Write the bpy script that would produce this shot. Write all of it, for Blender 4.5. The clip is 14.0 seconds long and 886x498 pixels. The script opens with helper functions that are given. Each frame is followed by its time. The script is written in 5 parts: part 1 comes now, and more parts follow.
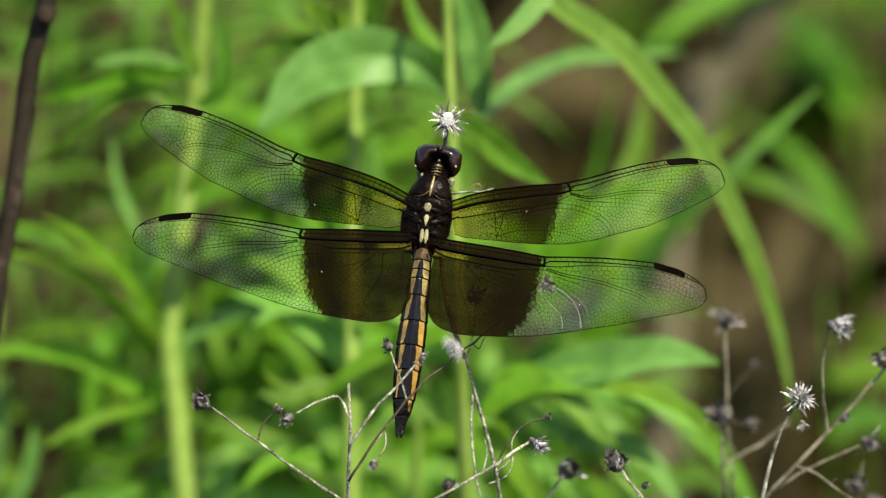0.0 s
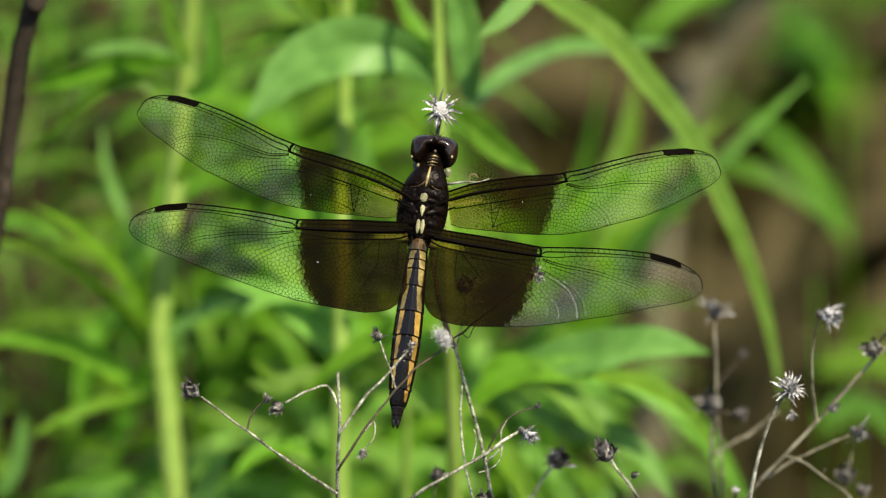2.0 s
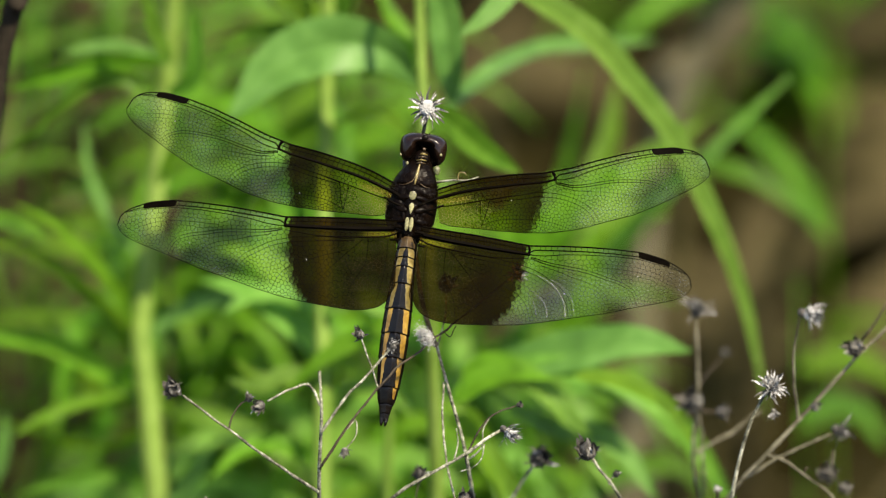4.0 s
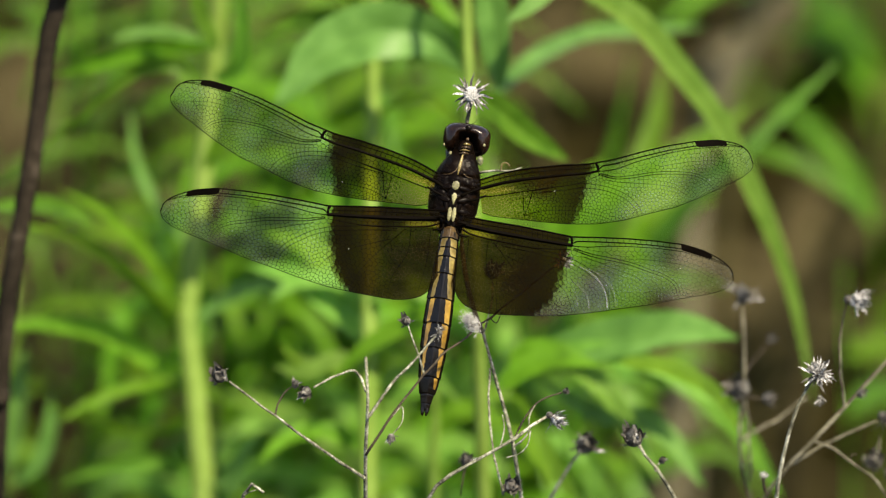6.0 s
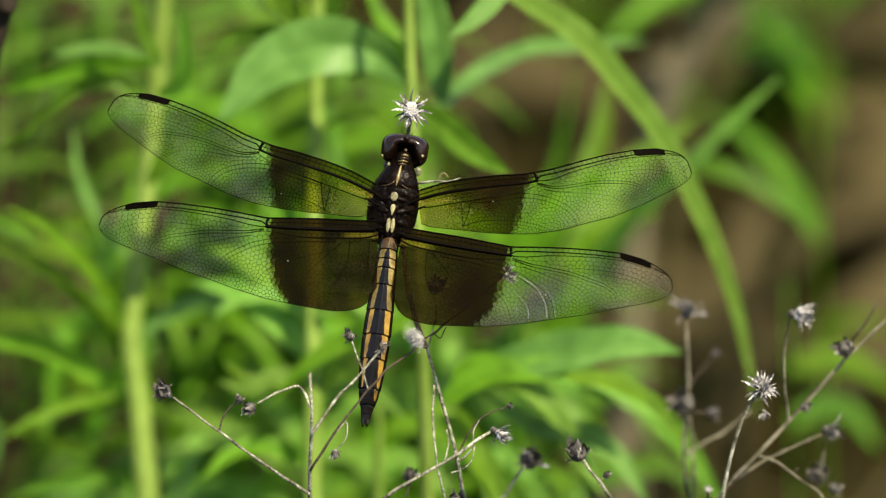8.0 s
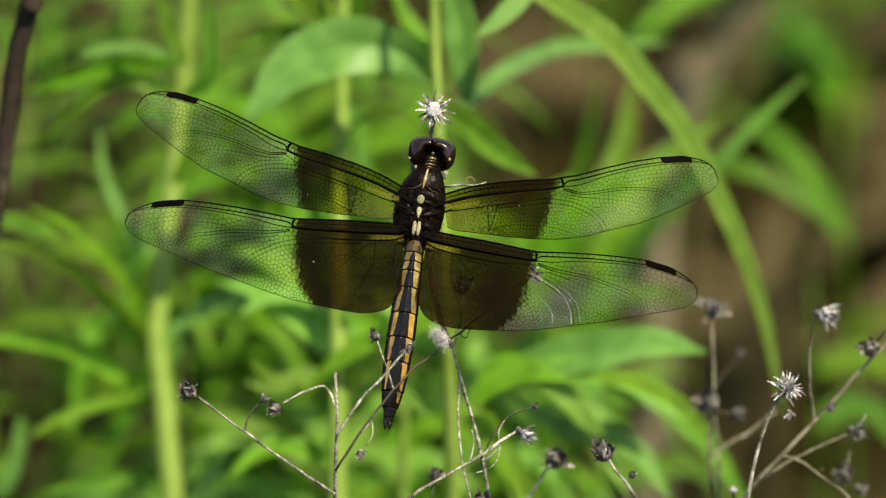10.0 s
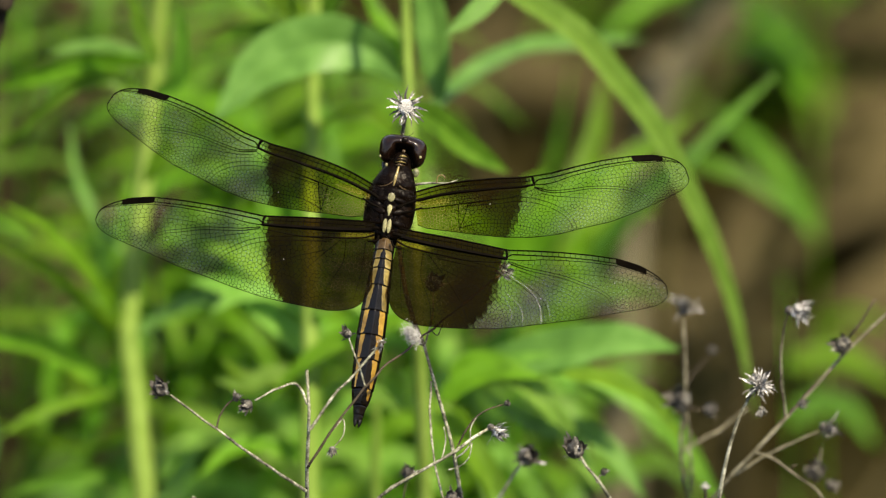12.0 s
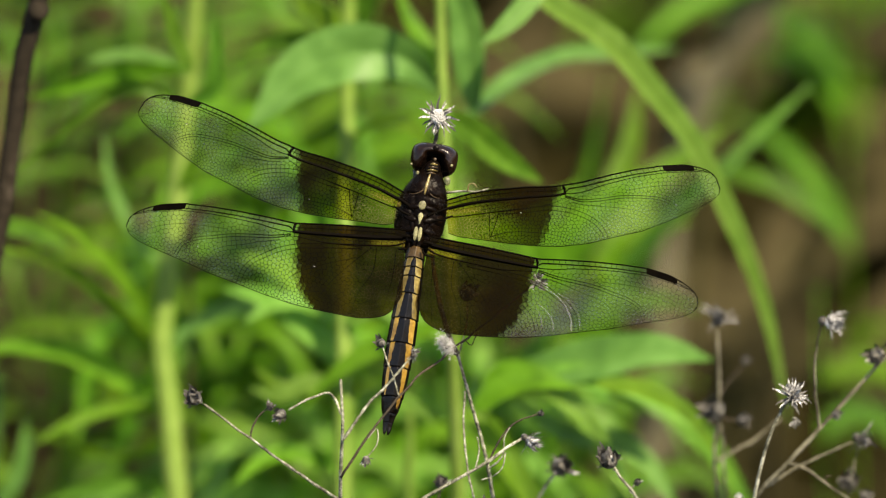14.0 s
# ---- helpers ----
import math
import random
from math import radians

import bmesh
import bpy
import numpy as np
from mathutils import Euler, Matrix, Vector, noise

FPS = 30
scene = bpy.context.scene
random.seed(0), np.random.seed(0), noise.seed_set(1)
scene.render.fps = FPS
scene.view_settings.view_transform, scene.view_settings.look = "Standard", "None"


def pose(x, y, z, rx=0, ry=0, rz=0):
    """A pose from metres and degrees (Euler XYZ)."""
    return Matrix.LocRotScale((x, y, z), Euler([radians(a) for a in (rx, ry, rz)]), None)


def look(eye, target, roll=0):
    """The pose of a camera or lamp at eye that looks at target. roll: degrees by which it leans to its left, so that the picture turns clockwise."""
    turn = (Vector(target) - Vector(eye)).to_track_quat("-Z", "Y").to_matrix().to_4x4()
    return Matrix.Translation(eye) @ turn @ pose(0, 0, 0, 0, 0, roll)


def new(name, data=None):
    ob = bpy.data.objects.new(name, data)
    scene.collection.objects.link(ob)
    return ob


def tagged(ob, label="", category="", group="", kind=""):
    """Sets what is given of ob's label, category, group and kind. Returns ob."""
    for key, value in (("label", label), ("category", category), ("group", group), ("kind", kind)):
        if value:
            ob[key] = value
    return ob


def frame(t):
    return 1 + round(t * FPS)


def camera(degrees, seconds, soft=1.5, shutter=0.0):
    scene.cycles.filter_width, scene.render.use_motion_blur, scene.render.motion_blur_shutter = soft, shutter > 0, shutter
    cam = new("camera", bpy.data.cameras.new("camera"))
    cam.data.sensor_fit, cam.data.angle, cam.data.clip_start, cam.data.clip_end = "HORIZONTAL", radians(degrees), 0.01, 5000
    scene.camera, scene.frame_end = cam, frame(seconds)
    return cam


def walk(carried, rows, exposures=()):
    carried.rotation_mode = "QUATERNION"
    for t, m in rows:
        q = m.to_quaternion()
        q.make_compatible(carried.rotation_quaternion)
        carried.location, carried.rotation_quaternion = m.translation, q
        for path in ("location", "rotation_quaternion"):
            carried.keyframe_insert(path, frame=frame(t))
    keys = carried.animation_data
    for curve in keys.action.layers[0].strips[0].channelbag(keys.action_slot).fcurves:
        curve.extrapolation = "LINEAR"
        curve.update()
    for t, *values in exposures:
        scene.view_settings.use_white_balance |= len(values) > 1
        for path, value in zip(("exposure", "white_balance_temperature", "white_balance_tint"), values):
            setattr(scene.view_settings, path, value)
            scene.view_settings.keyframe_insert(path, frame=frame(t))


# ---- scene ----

# One thousandth: all sizes below are in millimetres unless said otherwise.
MM = 0.001
TILT = radians(28)
RIGHT = Vector((1, 0, 0))
AHEAD = Vector((0, math.cos(TILT), -math.sin(TILT)))
UP = Vector((0, math.sin(TILT), math.cos(TILT)))
HEART = Vector((0, 0, 0.24))
EYE = HEART - 2.0 * AHEAD
PIXEL = 0.00008


def spot(a, b, d=0.0):
    """Placed to fit the camera's view: a pixels across, b down (0.08 mm each at the focus); d mm behind it."""
    k = 1 + d * MM / 2.0
    return HEART + RIGHT * ((a - 784) * PIXEL * k) + UP * ((441 - b) * PIXEL * k) + AHEAD * (d * MM)


# ---- camera: held by hand, it only wavers round one stand ----
cam = camera(3.5924, 14.0, soft=1.3)
cam.data.dof.use_dof = True
cam.data.dof.focus_distance = 2.0
cam.data.dof.aperture_fstop = 14.0
cam.data.dof.aperture_blades = 0

# seconds, drift of the picture across and down in pixels, lean in degrees
DRIFT = (
    (0, 24.2, 17.5, 0.07), (0.5, 8.2, -3.2, 0.06), (1, -6.5, -4.4, 0.03), (1.5, 0, 0, 0), (2, 5.5, -1.2, 0), (2.2, -1, 6, 0),
    (4.3, -27, -4, -0.05), (4.5, -5.4, -3.2, -0.07), (5, 45.4, -9.4, -0.07), (5.5, 75.3, -17.8, -0.06), (6, 55.5, -27.8, 0.0),
    (6.5, 14.9, -28.8, 0.04), (7, -35.4, -16.2, 0.03), (7.5, -58.8, -9.8, 0.08), (8, -44.4, -0.9, 0.07), (8.2, -13, -1.8, 0.05),
    (10.3, 8, -0.3, 0.13), (10.5, 18.1, 4.9, 0.13), (11, -14.4, -2.8, 0.12), (11.5, -46.9, -11.2, 0.1), (12, -49.7, -5.9, 0.12),
    (12.5, -3.5, 4.6, 0.11), (13, 19.1, 19.9, 0.15), (13.5, 10.2, 19.4, 0.06), (14, 10.6, 11.5, 0.04))
# the picture slowly turns warmer
TINT = ((0, 1.40, 6820, 11), (2, 1.40, 6900, 11), (5, 1.40, 7140, 11.5), (7.5, 1.40, 7320, 11.5), (10.5, 1.39, 7320, 11.5), (14, 1.39, 7500, 12))
walk(cam, [(t, look(EYE, HEART - RIGHT * (x * PIXEL) + UP * (y * PIXEL), -lean)) for t, x, y, lean in DRIFT], TINT)

# ---- world and sun ----
SUN_DIR = Vector((0.36, -0.34, 0.87)).normalized()
world = bpy.data.worlds.new("world")
scene.world = world
world.use_nodes = True
wn = world.node_tree.nodes
sky = wn.new("ShaderNodeTexSky")
sky.sky_type = "NISHITA"
sky.sun_disc = False
sky.sun_elevation = math.asin(SUN_DIR.z)
sky.sun_rotation = math.atan2(SUN_DIR.x, SUN_DIR.y)
wn["Background"].inputs["Strength"].default_value = 0.112
world.node_tree.links.new(sky.outputs[0], wn["Background"].inputs["Color"])
sun = new("sun", bpy.data.lights.new("sun", "SUN"))
sun.data.energy = 4.9
sun.data.angle = radians(0.53)
sun.data.color = (1.0, 0.92, 0.74)
sun.matrix_world = look(SUN_DIR * 30, (0, 0, 0))


# ---- materials ----
def nodes_of(name):
    m = bpy.data.materials.new(name)
    m.use_nodes = True
    nt = m.node_tree
    return m, nt, nt.nodes["Principled BSDF"]


def node(nt, kind, values=(), **props):
    n = nt.nodes.new(kind)
    for k, v in props.items():
        setattr(n, k, v)
    for k, v in dict(values).items():
        n.inputs[k].default_value = v
    return n


def wire(nt, a, out, b, inp):
    nt.links.new(a.outputs[out], b.inputs[inp])


def ramp(nt, stops):
    r = nt.nodes.new("ShaderNodeValToRGB")
    e = r.color_ramp.elements
    while len(e) < len(stops):
        e.new(0.5)
    for el, (p, c) in zip(e, stops):
        el.position, el.color = p, (*c, 1)
    return r


def mottled(name, colours, scale, rough=0.6, fine=6.0, bump=0.3, bump_scale=None, spread=0.0, coat=0.0, spec=0.5, sheen=0.0):
    """Two scales of noise through a ramp, with relief; spread: how far whole pieces differ."""
    m, nt, b = nodes_of(name)
    tc = node(nt, "ShaderNodeTexCoord")
    n1 = node(nt, "ShaderNodeTexNoise", {"Scale": scale, "Detail": 5.0, "Roughness": 0.6})
    n2 = node(nt, "ShaderNodeTexNoise", {"Scale": scale * fine, "Detail": 4.0})
    mix = node(nt, "ShaderNodeMath", {1: 0.62}, operation="MULTIPLY")
    add = node(nt, "ShaderNodeMath", {1: 0.38}, operation="MULTIPLY_ADD")
    r = ramp(nt, colours)
    for n in (n1, n2):
        wire(nt, tc, "Object", n, "Vector")
    wire(nt, n1, "Fac", mix, 0)
    wire(nt, n2, "Fac", add, 0)
    wire(nt, mix, 0, add, 2)
    wire(nt, add, 0, r, "Fac")
    last, out = r, "Color"
    if spread:
        oi = node(nt, "ShaderNodeObjectInfo")
        hsv = node(nt, "ShaderNodeHueSaturation")
        mr = node(nt, "ShaderNodeMapRange", {"To Min": 1 - spread, "To Max": 1 + spread})
        mh = node(nt, "ShaderNodeMapRange", {"To Min": 0.5 - spread * 0.06, "To Max": 0.5 + spread * 0.06})
        wire(nt, oi, "Random", mr, "Value")
        wire(nt, oi, "Random", mh, "Value")
        wire(nt, mr, 0, hsv, "Value")
        wire(nt, mh, 0, hsv, "Hue")
        wire(nt, r, "Color", hsv, "Color")
        last, out = hsv, "Color"
    wire(nt, last, out, b, "Base Color")
    b.inputs["Roughness"].default_value = rough
    b.inputs["Specular IOR Level"].default_value = spec
    b.inputs["Coat Weight"].default_value = coat
    b.inputs["Sheen Weight"].default_value = sheen
    if bump:
        bp = node(nt, "ShaderNodeBump", {"Strength": bump, "Distance": 0.0002})
        nb = node(nt, "ShaderNodeTexNoise", {"Scale": bump_scale or scale * fine * 1.7, "Detail": 3.0})
        wire(nt, tc, "Object", nb, "Vector")
        wire(nt, nb, "Fac", bp, "Height")
        wire(nt, bp, "Normal", b, "Normal")
    return m


def foliage(name, dark, mid, light, rough=0.5, through_leaf=0.62, spread=0.22):
    """A living leaf: mottled green, a waxy gloss, and light that comes through it."""
    m = mottled(name, [(0.38, dark), (0.5, mid), (0.64, light)], 60.0, rough, 5.0, 0.5, 900.0, spread, 0.0, 0.18)
    nt = m.node_tree
    b = nt.nodes["Principled BSDF"]
    out = nt.nodes["Material Output"]
    col = b.inputs["Base Color"].links[0].from_socket
    tr = nt.nodes.new("ShaderNodeBsdfTranslucent")
    warm = node(nt, "ShaderNodeMix", {"Factor": 0.5}, data_type="RGBA", blend_type="MULTIPLY")
    warm.inputs["B"].default_value = (1.38, 1.34, 0.45, 1)
    nt.links.new(col, warm.inputs["A"])
    nt.links.new(warm.outputs["Result"], tr.inputs["Color"])
    mx = node(nt, "ShaderNodeMixShader", {0: through_leaf})
    wire(nt, b, 0, mx, 1)
    wire(nt, tr, 0, mx, 2)
    wire(nt, mx, 0, out, "Surface")
    return m


M_LEAF = foliage("leaf_green", (0.068, 0.166, 0.009), (0.104, 0.250, 0.013), (0.148, 0.320, 0.024))
M_LEAF_BLUE = foliage("leaf_bluish_green", (0.048, 0.116, 0.021), (0.078, 0.174, 0.033), (0.118, 0.240, 0.056), 0.42, 0.4, 0.08)
# deeper leaf green, with the shade of the back growth put into its colour
M_LEAF_SHADED = foliage("leaf_shaded_green", (0.040, 0.098, 0.008), (0.066, 0.155, 0.013), (0.102, 0.215, 0.022), 0.45, 0.5)
M_BLADE = foliage("blade_green", (0.080, 0.180, 0.023), (0.120, 0.252, 0.038), (0.170, 0.318, 0.066), 0.42, 0.45)
M_STEM = foliage("stem_green", (0.095, 0.170, 0.024), (0.138, 0.228, 0.036), (0.18, 0.28, 0.058), 0.6, 0.25, 0.08)
M_BARK = mottled("dark_stalk", [(0.3, (0.006, 0.005, 0.0035)), (0.55, (0.020, 0.016, 0.011)), (0.75, (0.07, 0.057, 0.043))], 130, 0.85, 6, 1.0, 600, 0.0, 0.0, 0.05)
M_TWIG = mottled("dead_twig", [(0.38, (0.026, 0.025, 0.017)), (0.5, (0.155, 0.155, 0.112)), (0.62, (0.41, 0.41, 0.33))], 500, 0.75, 5, 1.0, 3500, 0.0, 0.0, 0.15)
M_TWIG_DARK = mottled("dead_twig_dark", [(0.3, (0.016, 0.012, 0.008)), (0.55, (0.045, 0.035, 0.024)), (0.75, (0.12, 0.098, 0.068))], 500, 0.75, 4, 1.0, 3500, 0.0, 0.0, 0.15)
M_TWIG_GREY = mottled("dead_twig_grey", [(0.34, (0.024, 0.022, 0.014)), (0.5, (0.090, 0.084, 0.058)), (0.66, (0.23, 0.215, 0.16))], 420, 0.8, 5, 1.0, 3500, 0.0, 0.0, 0.1)
M_BRACT_PALE = mottled("bract_silver", [(0.40, (0.020, 0.018, 0.016)), (0.5, (0.15, 0.147, 0.144)), (0.60, (0.46, 0.456, 0.45))], 900, 0.6, 4, 0.5, 4000, 0.3)
M_BRACT_GREY = mottled("bract_grey", [(0.36, (0.016, 0.015, 0.014)), (0.52, (0.085, 0.082, 0.078)), (0.66, (0.29, 0.285, 0.28))], 700, 0.7, 4, 0.6, 4000, 0.3)
M_BRACT_DARK = mottled("bract_brown", [(0.34, (0.012, 0.011, 0.009)), (0.52, (0.048, 0.044, 0.037)), (0.70, (0.22, 0.21, 0.19))], 600, 0.7, 4, 0.7, 4000, 0.3)
M_FLUFF = mottled("seed_fluff", [(0.3, (0.18, 0.18, 0.175)), (0.7, (0.44, 0.44, 0.43))], 500, 0.8, 4, 0.2, 4000, 0.0, 0, 0.3, 0.3)
M_WOOL = mottled("seed_wool", [(0.35, (0.13, 0.13, 0.125)), (0.65, (0.44, 0.44, 0.43))], 900, 0.85, 4, 0.2, 4000, 0.0, 0, 0.1, 0.3)
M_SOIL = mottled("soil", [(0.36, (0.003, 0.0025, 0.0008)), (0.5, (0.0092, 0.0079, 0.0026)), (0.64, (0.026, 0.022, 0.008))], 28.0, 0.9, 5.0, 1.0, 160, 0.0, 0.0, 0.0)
M_STRAW = mottled("dead_straw", [(0.3, (0.019, 0.016, 0.0065)), (0.55, (0.050, 0.042, 0.018)), (0.8, (0.12, 0.103, 0.053))], 30, 0.75, 6, 0.5, 400, 0.25, 0.0, 0.05)
M_STRAW_PALE = mottled("dead_straw_pale", [(0.3, (0.07, 0.062, 0.036)), (0.55, (0.15, 0.132, 0.082)), (0.8, (0.27, 0.245, 0.165))], 30, 0.75, 6, 0.5, 400, 0.25, 0.0, 0.05)
M_SHELL = mottled("shell_black", [(0.35, (0.0015, 0.001, 0.0008)), (0.6, (0.004, 0.0026, 0.002)), (0.8, (0.012, 0.007, 0.004))], 500, 0.21, 6, 0.35, 5000, 0, 0.0, 0.28)
M_BROWN = mottled("shell_brown", [(0.35, (0.0009, 0.0005, 0.0003)), (0.55, (0.0028, 0.0014, 0.0007)), (0.8, (0.012, 0.006, 0.0025))], 450, 0.38, 6, 0.3, 3000, 0, 0.0, 0.06)
M_YELLOW = mottled("shell_yellow", [(0.34, (0.065, 0.033, 0.004)), (0.5, (0.185, 0.105, 0.012)), (0.70, (0.34, 0.225, 0.045))], 420, 0.30, 6, 0.4, 4000, 0, 0.2)
M_CREAM = mottled("shell_cream", [(0.3, (0.034, 0.023, 0.005)), (0.5, (0.115, 0.084, 0.022)), (0.75, (0.28, 0.225, 0.080))], 350, 0.30, 6, 0.4, 4000, 0, 0.25)
M_TAN = mottled("shell_tan", [(0.3, (0.012, 0.006, 0.002)), (0.5, (0.045, 0.026, 0.008)), (0.75, (0.12, 0.08, 0.03))], 350, 0.36, 6, 0.4, 4000, 0, 0.2)
M_PALE = mottled("spot_pale", [(0.38, (0.05, 0.046, 0.016)), (0.66, (0.26, 0.25, 0.12))], 900, 0.5, 5, 0.3, 4000)
M_PALE_DULL = mottled("cheek_pale", [(0.36, (0.03, 0.035, 0.012)), (0.66, (0.20, 0.21, 0.10))], 900, 0.5, 5, 0.3, 4000)
M_EYE = mottled("eye_brown", [(0.35, (0.003, 0.0015, 0.0010)), (0.55, (0.009, 0.0042, 0.0026)), (0.75, (0.034, 0.015, 0.008))], 700, 0.20, 6, 0.10, 9000, 0, 0.0, 0.32)
M_VEIN = mottled("vein_black", [(0.35, (0.0006, 0.0004, 0.0002)), (0.7, (0.0026, 0.0017, 0.0008))], 400, 0.6, 5, 0.0, None, 0.0, 0.0, 0.02)
M_VEIN_DULL = mottled("vein_dull_amber", [(0.35, (0.016, 0.012, 0.003)), (0.7, (0.050, 0.040, 0.010))], 200, 0.7, 5, 0.0, None, 0.0, 0.0, 0.1)
# forewing root veins: their backlit glint is put into the gold colour
M_VEIN_GLINT = mottled("vein_gold_glint", [(0.35, (0.085, 0.085, 0.020)), (0.7, (0.21, 0.21, 0.06))], 400, 0.7, 5, 0.0, None, 0.0, 0.0, 0.2)
M_VEIN_SHEEN = mottled("vein_sheen", [(0.35, (0.22, 0.23, 0.21)), (0.65, (0.50, 0.51, 0.48))], 300, 0.5, 5, 0.0, None, 0.0, 0.0, 0.3)
M_VEIN_SHEEN.node_tree.nodes["Principled BSDF"].inputs["Alpha"].default_value = 0.17
M_HAIR = mottled("body_hair", [(0.3, (0.007, 0.0045, 0.002)), (0.7, (0.032, 0.022, 0.010))], 500, 0.7, 4, 0.0)


def wing_skin(name, edge, band, thin_at, dark, amber, sheen_zone=None):
    """Clear membrane with a smoked patch. edge: where the smoke ends (mm along the wing), its slant and the rounding of its hind corner;
    band: how far back the front band reaches; thin_at: where smoke and band thin out; dark: the smoke at root and edge, then the band likewise."""
    m, nt, b = nodes_of(name)
    out = nt.nodes["Material Output"]
    tc = node(nt, "ShaderNodeTexCoord")
    sep = node(nt, "ShaderNodeSeparateXYZ")
    wire(nt, tc, "Object", sep, 0)
    span = node(nt, "ShaderNodeMath", operation="ABSOLUTE")
    wire(nt, sep, "X", span, 0)
    mm = node(nt, "ShaderNodeMath", {1: 1000.0}, operation="MULTIPLY")
    wire(nt, span, 0, mm, 0)
    ny = node(nt, "ShaderNodeMath", {1: 1000.0}, operation="MULTIPLY")
    wire(nt, sep, "Y", ny, 0)
    n1 = node(nt, "ShaderNodeTexNoise", {"Scale": 550.0, "Detail": 4.0, "Roughness": 0.7})
    n2 = node(nt, "ShaderNodeTexNoise", {"Scale": 130.0, "Detail": 2.0})
    wire(nt, tc, "Object", n1, "Vector")
    wire(nt, tc, "Object", n2, "Vector")
    # the outer edge of the smoke steps from cell to cell
    cell = node(nt, "ShaderNodeTexVoronoi", {"Scale": 1450.0, "Randomness": 0.8}, voronoi_dimensions="2D")
    wire(nt, tc, "Object", cell, "Vector")
    cxy = node(nt, "ShaderNodeSeparateXYZ")
    wire(nt, cell, "Position", cxy, 0)
    cx = node(nt, "ShaderNodeMath", operation="ABSOLUTE")
    wire(nt, cxy, "X", cx, 0)
    cxm = node(nt, "ShaderNodeMath", {1: 1000.0}, operation="MULTIPLY")
    wire(nt, cx, 0, cxm, 0)
    cym = node(nt, "ShaderNodeMath", {1: -1000.0 * edge[1]}, operation="MULTIPLY")
    wire(nt, cxy, "Y", cym, 0)
    skewed = node(nt, "ShaderNodeMath", operation="ADD")
    wire(nt, cxm, 0, skewed, 0)
    wire(nt, cym, 0, skewed, 1)
    deep = node(nt, "ShaderNodeMath", {1: 0.0}, operation="MINIMUM")
    wire(nt, ny, 0, deep, 0)
    deep_size = node(nt, "ShaderNodeMath", operation="ABSOLUTE")
    wire(nt, deep, 0, deep_size, 0)
    fourth = node(nt, "ShaderNodeMath", {1: 4.0}, operation="POWER")
    wire(nt, deep_size, 0, fourth, 0)
    slope = node(nt, "ShaderNodeMath", {1: edge[2]}, operation="MULTIPLY_ADD")
    wire(nt, fourth, 0, slope, 0)
    wire(nt, skewed, 0, slope, 2)
    jag = node(nt, "ShaderNodeMath", {1: 1.4}, operation="MULTIPLY_ADD")
    wire(nt, n1, "Fac", jag, 0)
    wire(nt, slope, 0, jag, 2)
    patch = node(nt, "ShaderNodeMapRange", {"From Min": edge[0] - 0.1, "From Max": edge[0] + 1.3, "To Min": 1.0, "To Max": 0.0}, interpolation_type="SMOOTHSTEP")
    wire(nt, jag, 0, patch, "Value")
    # the smoke thins towards the root
    root = node(nt, "ShaderNodeMapRange", {"From Min": thin_at[0], "From Max": thin_at[1], "To Min": dark[0], "To Max": dark[1]}, interpolation_type="SMOOTHSTEP")
    wobble = node(nt, "ShaderNodeMath", {1: 5.0}, operation="MULTIPLY_ADD")
    wire(nt, n2, "Fac", wobble, 0)
    wire(nt, mm, 0, wobble, 2)
    wire(nt, wobble, 0, root, "Value")
    # dark band behind the front edge, paler at the very root
    front = node(nt, "ShaderNodeMapRange", {"From Min": band - 0.35, "From Max": band + 0.25, "To Min": 0.0, "To Max": 1.0}, interpolation_type="SMOOTHSTEP")
    wire(nt, ny, 0, front, "Value")
    along = node(nt, "ShaderNodeMapRange", {"From Min": thin_at[2], "From Max": thin_at[3], "To Min": dark[2], "To Max": dark[3]}, interpolation_type="SMOOTHSTEP")
    wire(nt, mm, 0, along, "Value")
    strip = node(nt, "ShaderNodeMath", operation="MULTIPLY")
    wire(nt, front, 0, strip, 0)
    wire(nt, along, 0, strip, 1)
    # an amber window between the two stout root veins
    win_y = node(nt, "ShaderNodeMath", {1: -band + 0.80}, operation="ADD")
    wire(nt, ny, 0, win_y, 0)
    win_d = node(nt, "ShaderNodeMath", operation="ABSOLUTE")
    wire(nt, win_y, 0, win_d, 0)
    win_a = node(nt, "ShaderNodeMapRange", {"From Min": 0.25, "From Max": 0.55, "To Min": 1.0, "To Max": 0.0}, interpolation_type="SMOOTHSTEP")
    wire(nt, win_d, 0, win_a, "Value")
    win_b = node(nt, "ShaderNodeMapRange", {"From Min": 3.2, "From Max": 5.6, "To Min": 0.85, "To Max": 0.0}, interpolation_type="SMOOTHSTEP")
    wire(nt, mm, 0, win_b, "Value")
    win = node(nt, "ShaderNodeMath", operation="MULTIPLY")
    wire(nt, win_a, 0, win, 0)
    wire(nt, win_b, 0, win, 1)
    pane = node(nt, "ShaderNodeMath", {1: -1.0, 2: 1.0}, operation="MULTIPLY_ADD")
    wire(nt, win, 0, pane, 0)
    thick = node(nt, "ShaderNodeMath", operation="MULTIPLY")
    wire(nt, root, 0, thick, 0)
    wire(nt, pane, 0, thick, 1)
    depth = node(nt, "ShaderNodeMath", operation="MAXIMUM")
    wire(nt, thick, 0, depth, 0)
    wire(nt, strip, 0, depth, 1)
    fac = node(nt, "ShaderNodeMath", operation="MULTIPLY")
    wire(nt, patch, 0, fac, 0)
    wire(nt, depth, 0, fac, 1)
    base = node(nt, "ShaderNodeMix", data_type="RGBA")
    base.inputs["A"].default_value = (0.97, 0.98, 0.96, 1)
    base.inputs["B"].default_value = (*amber, 1)
    wire(nt, patch, 0, base, "Factor")
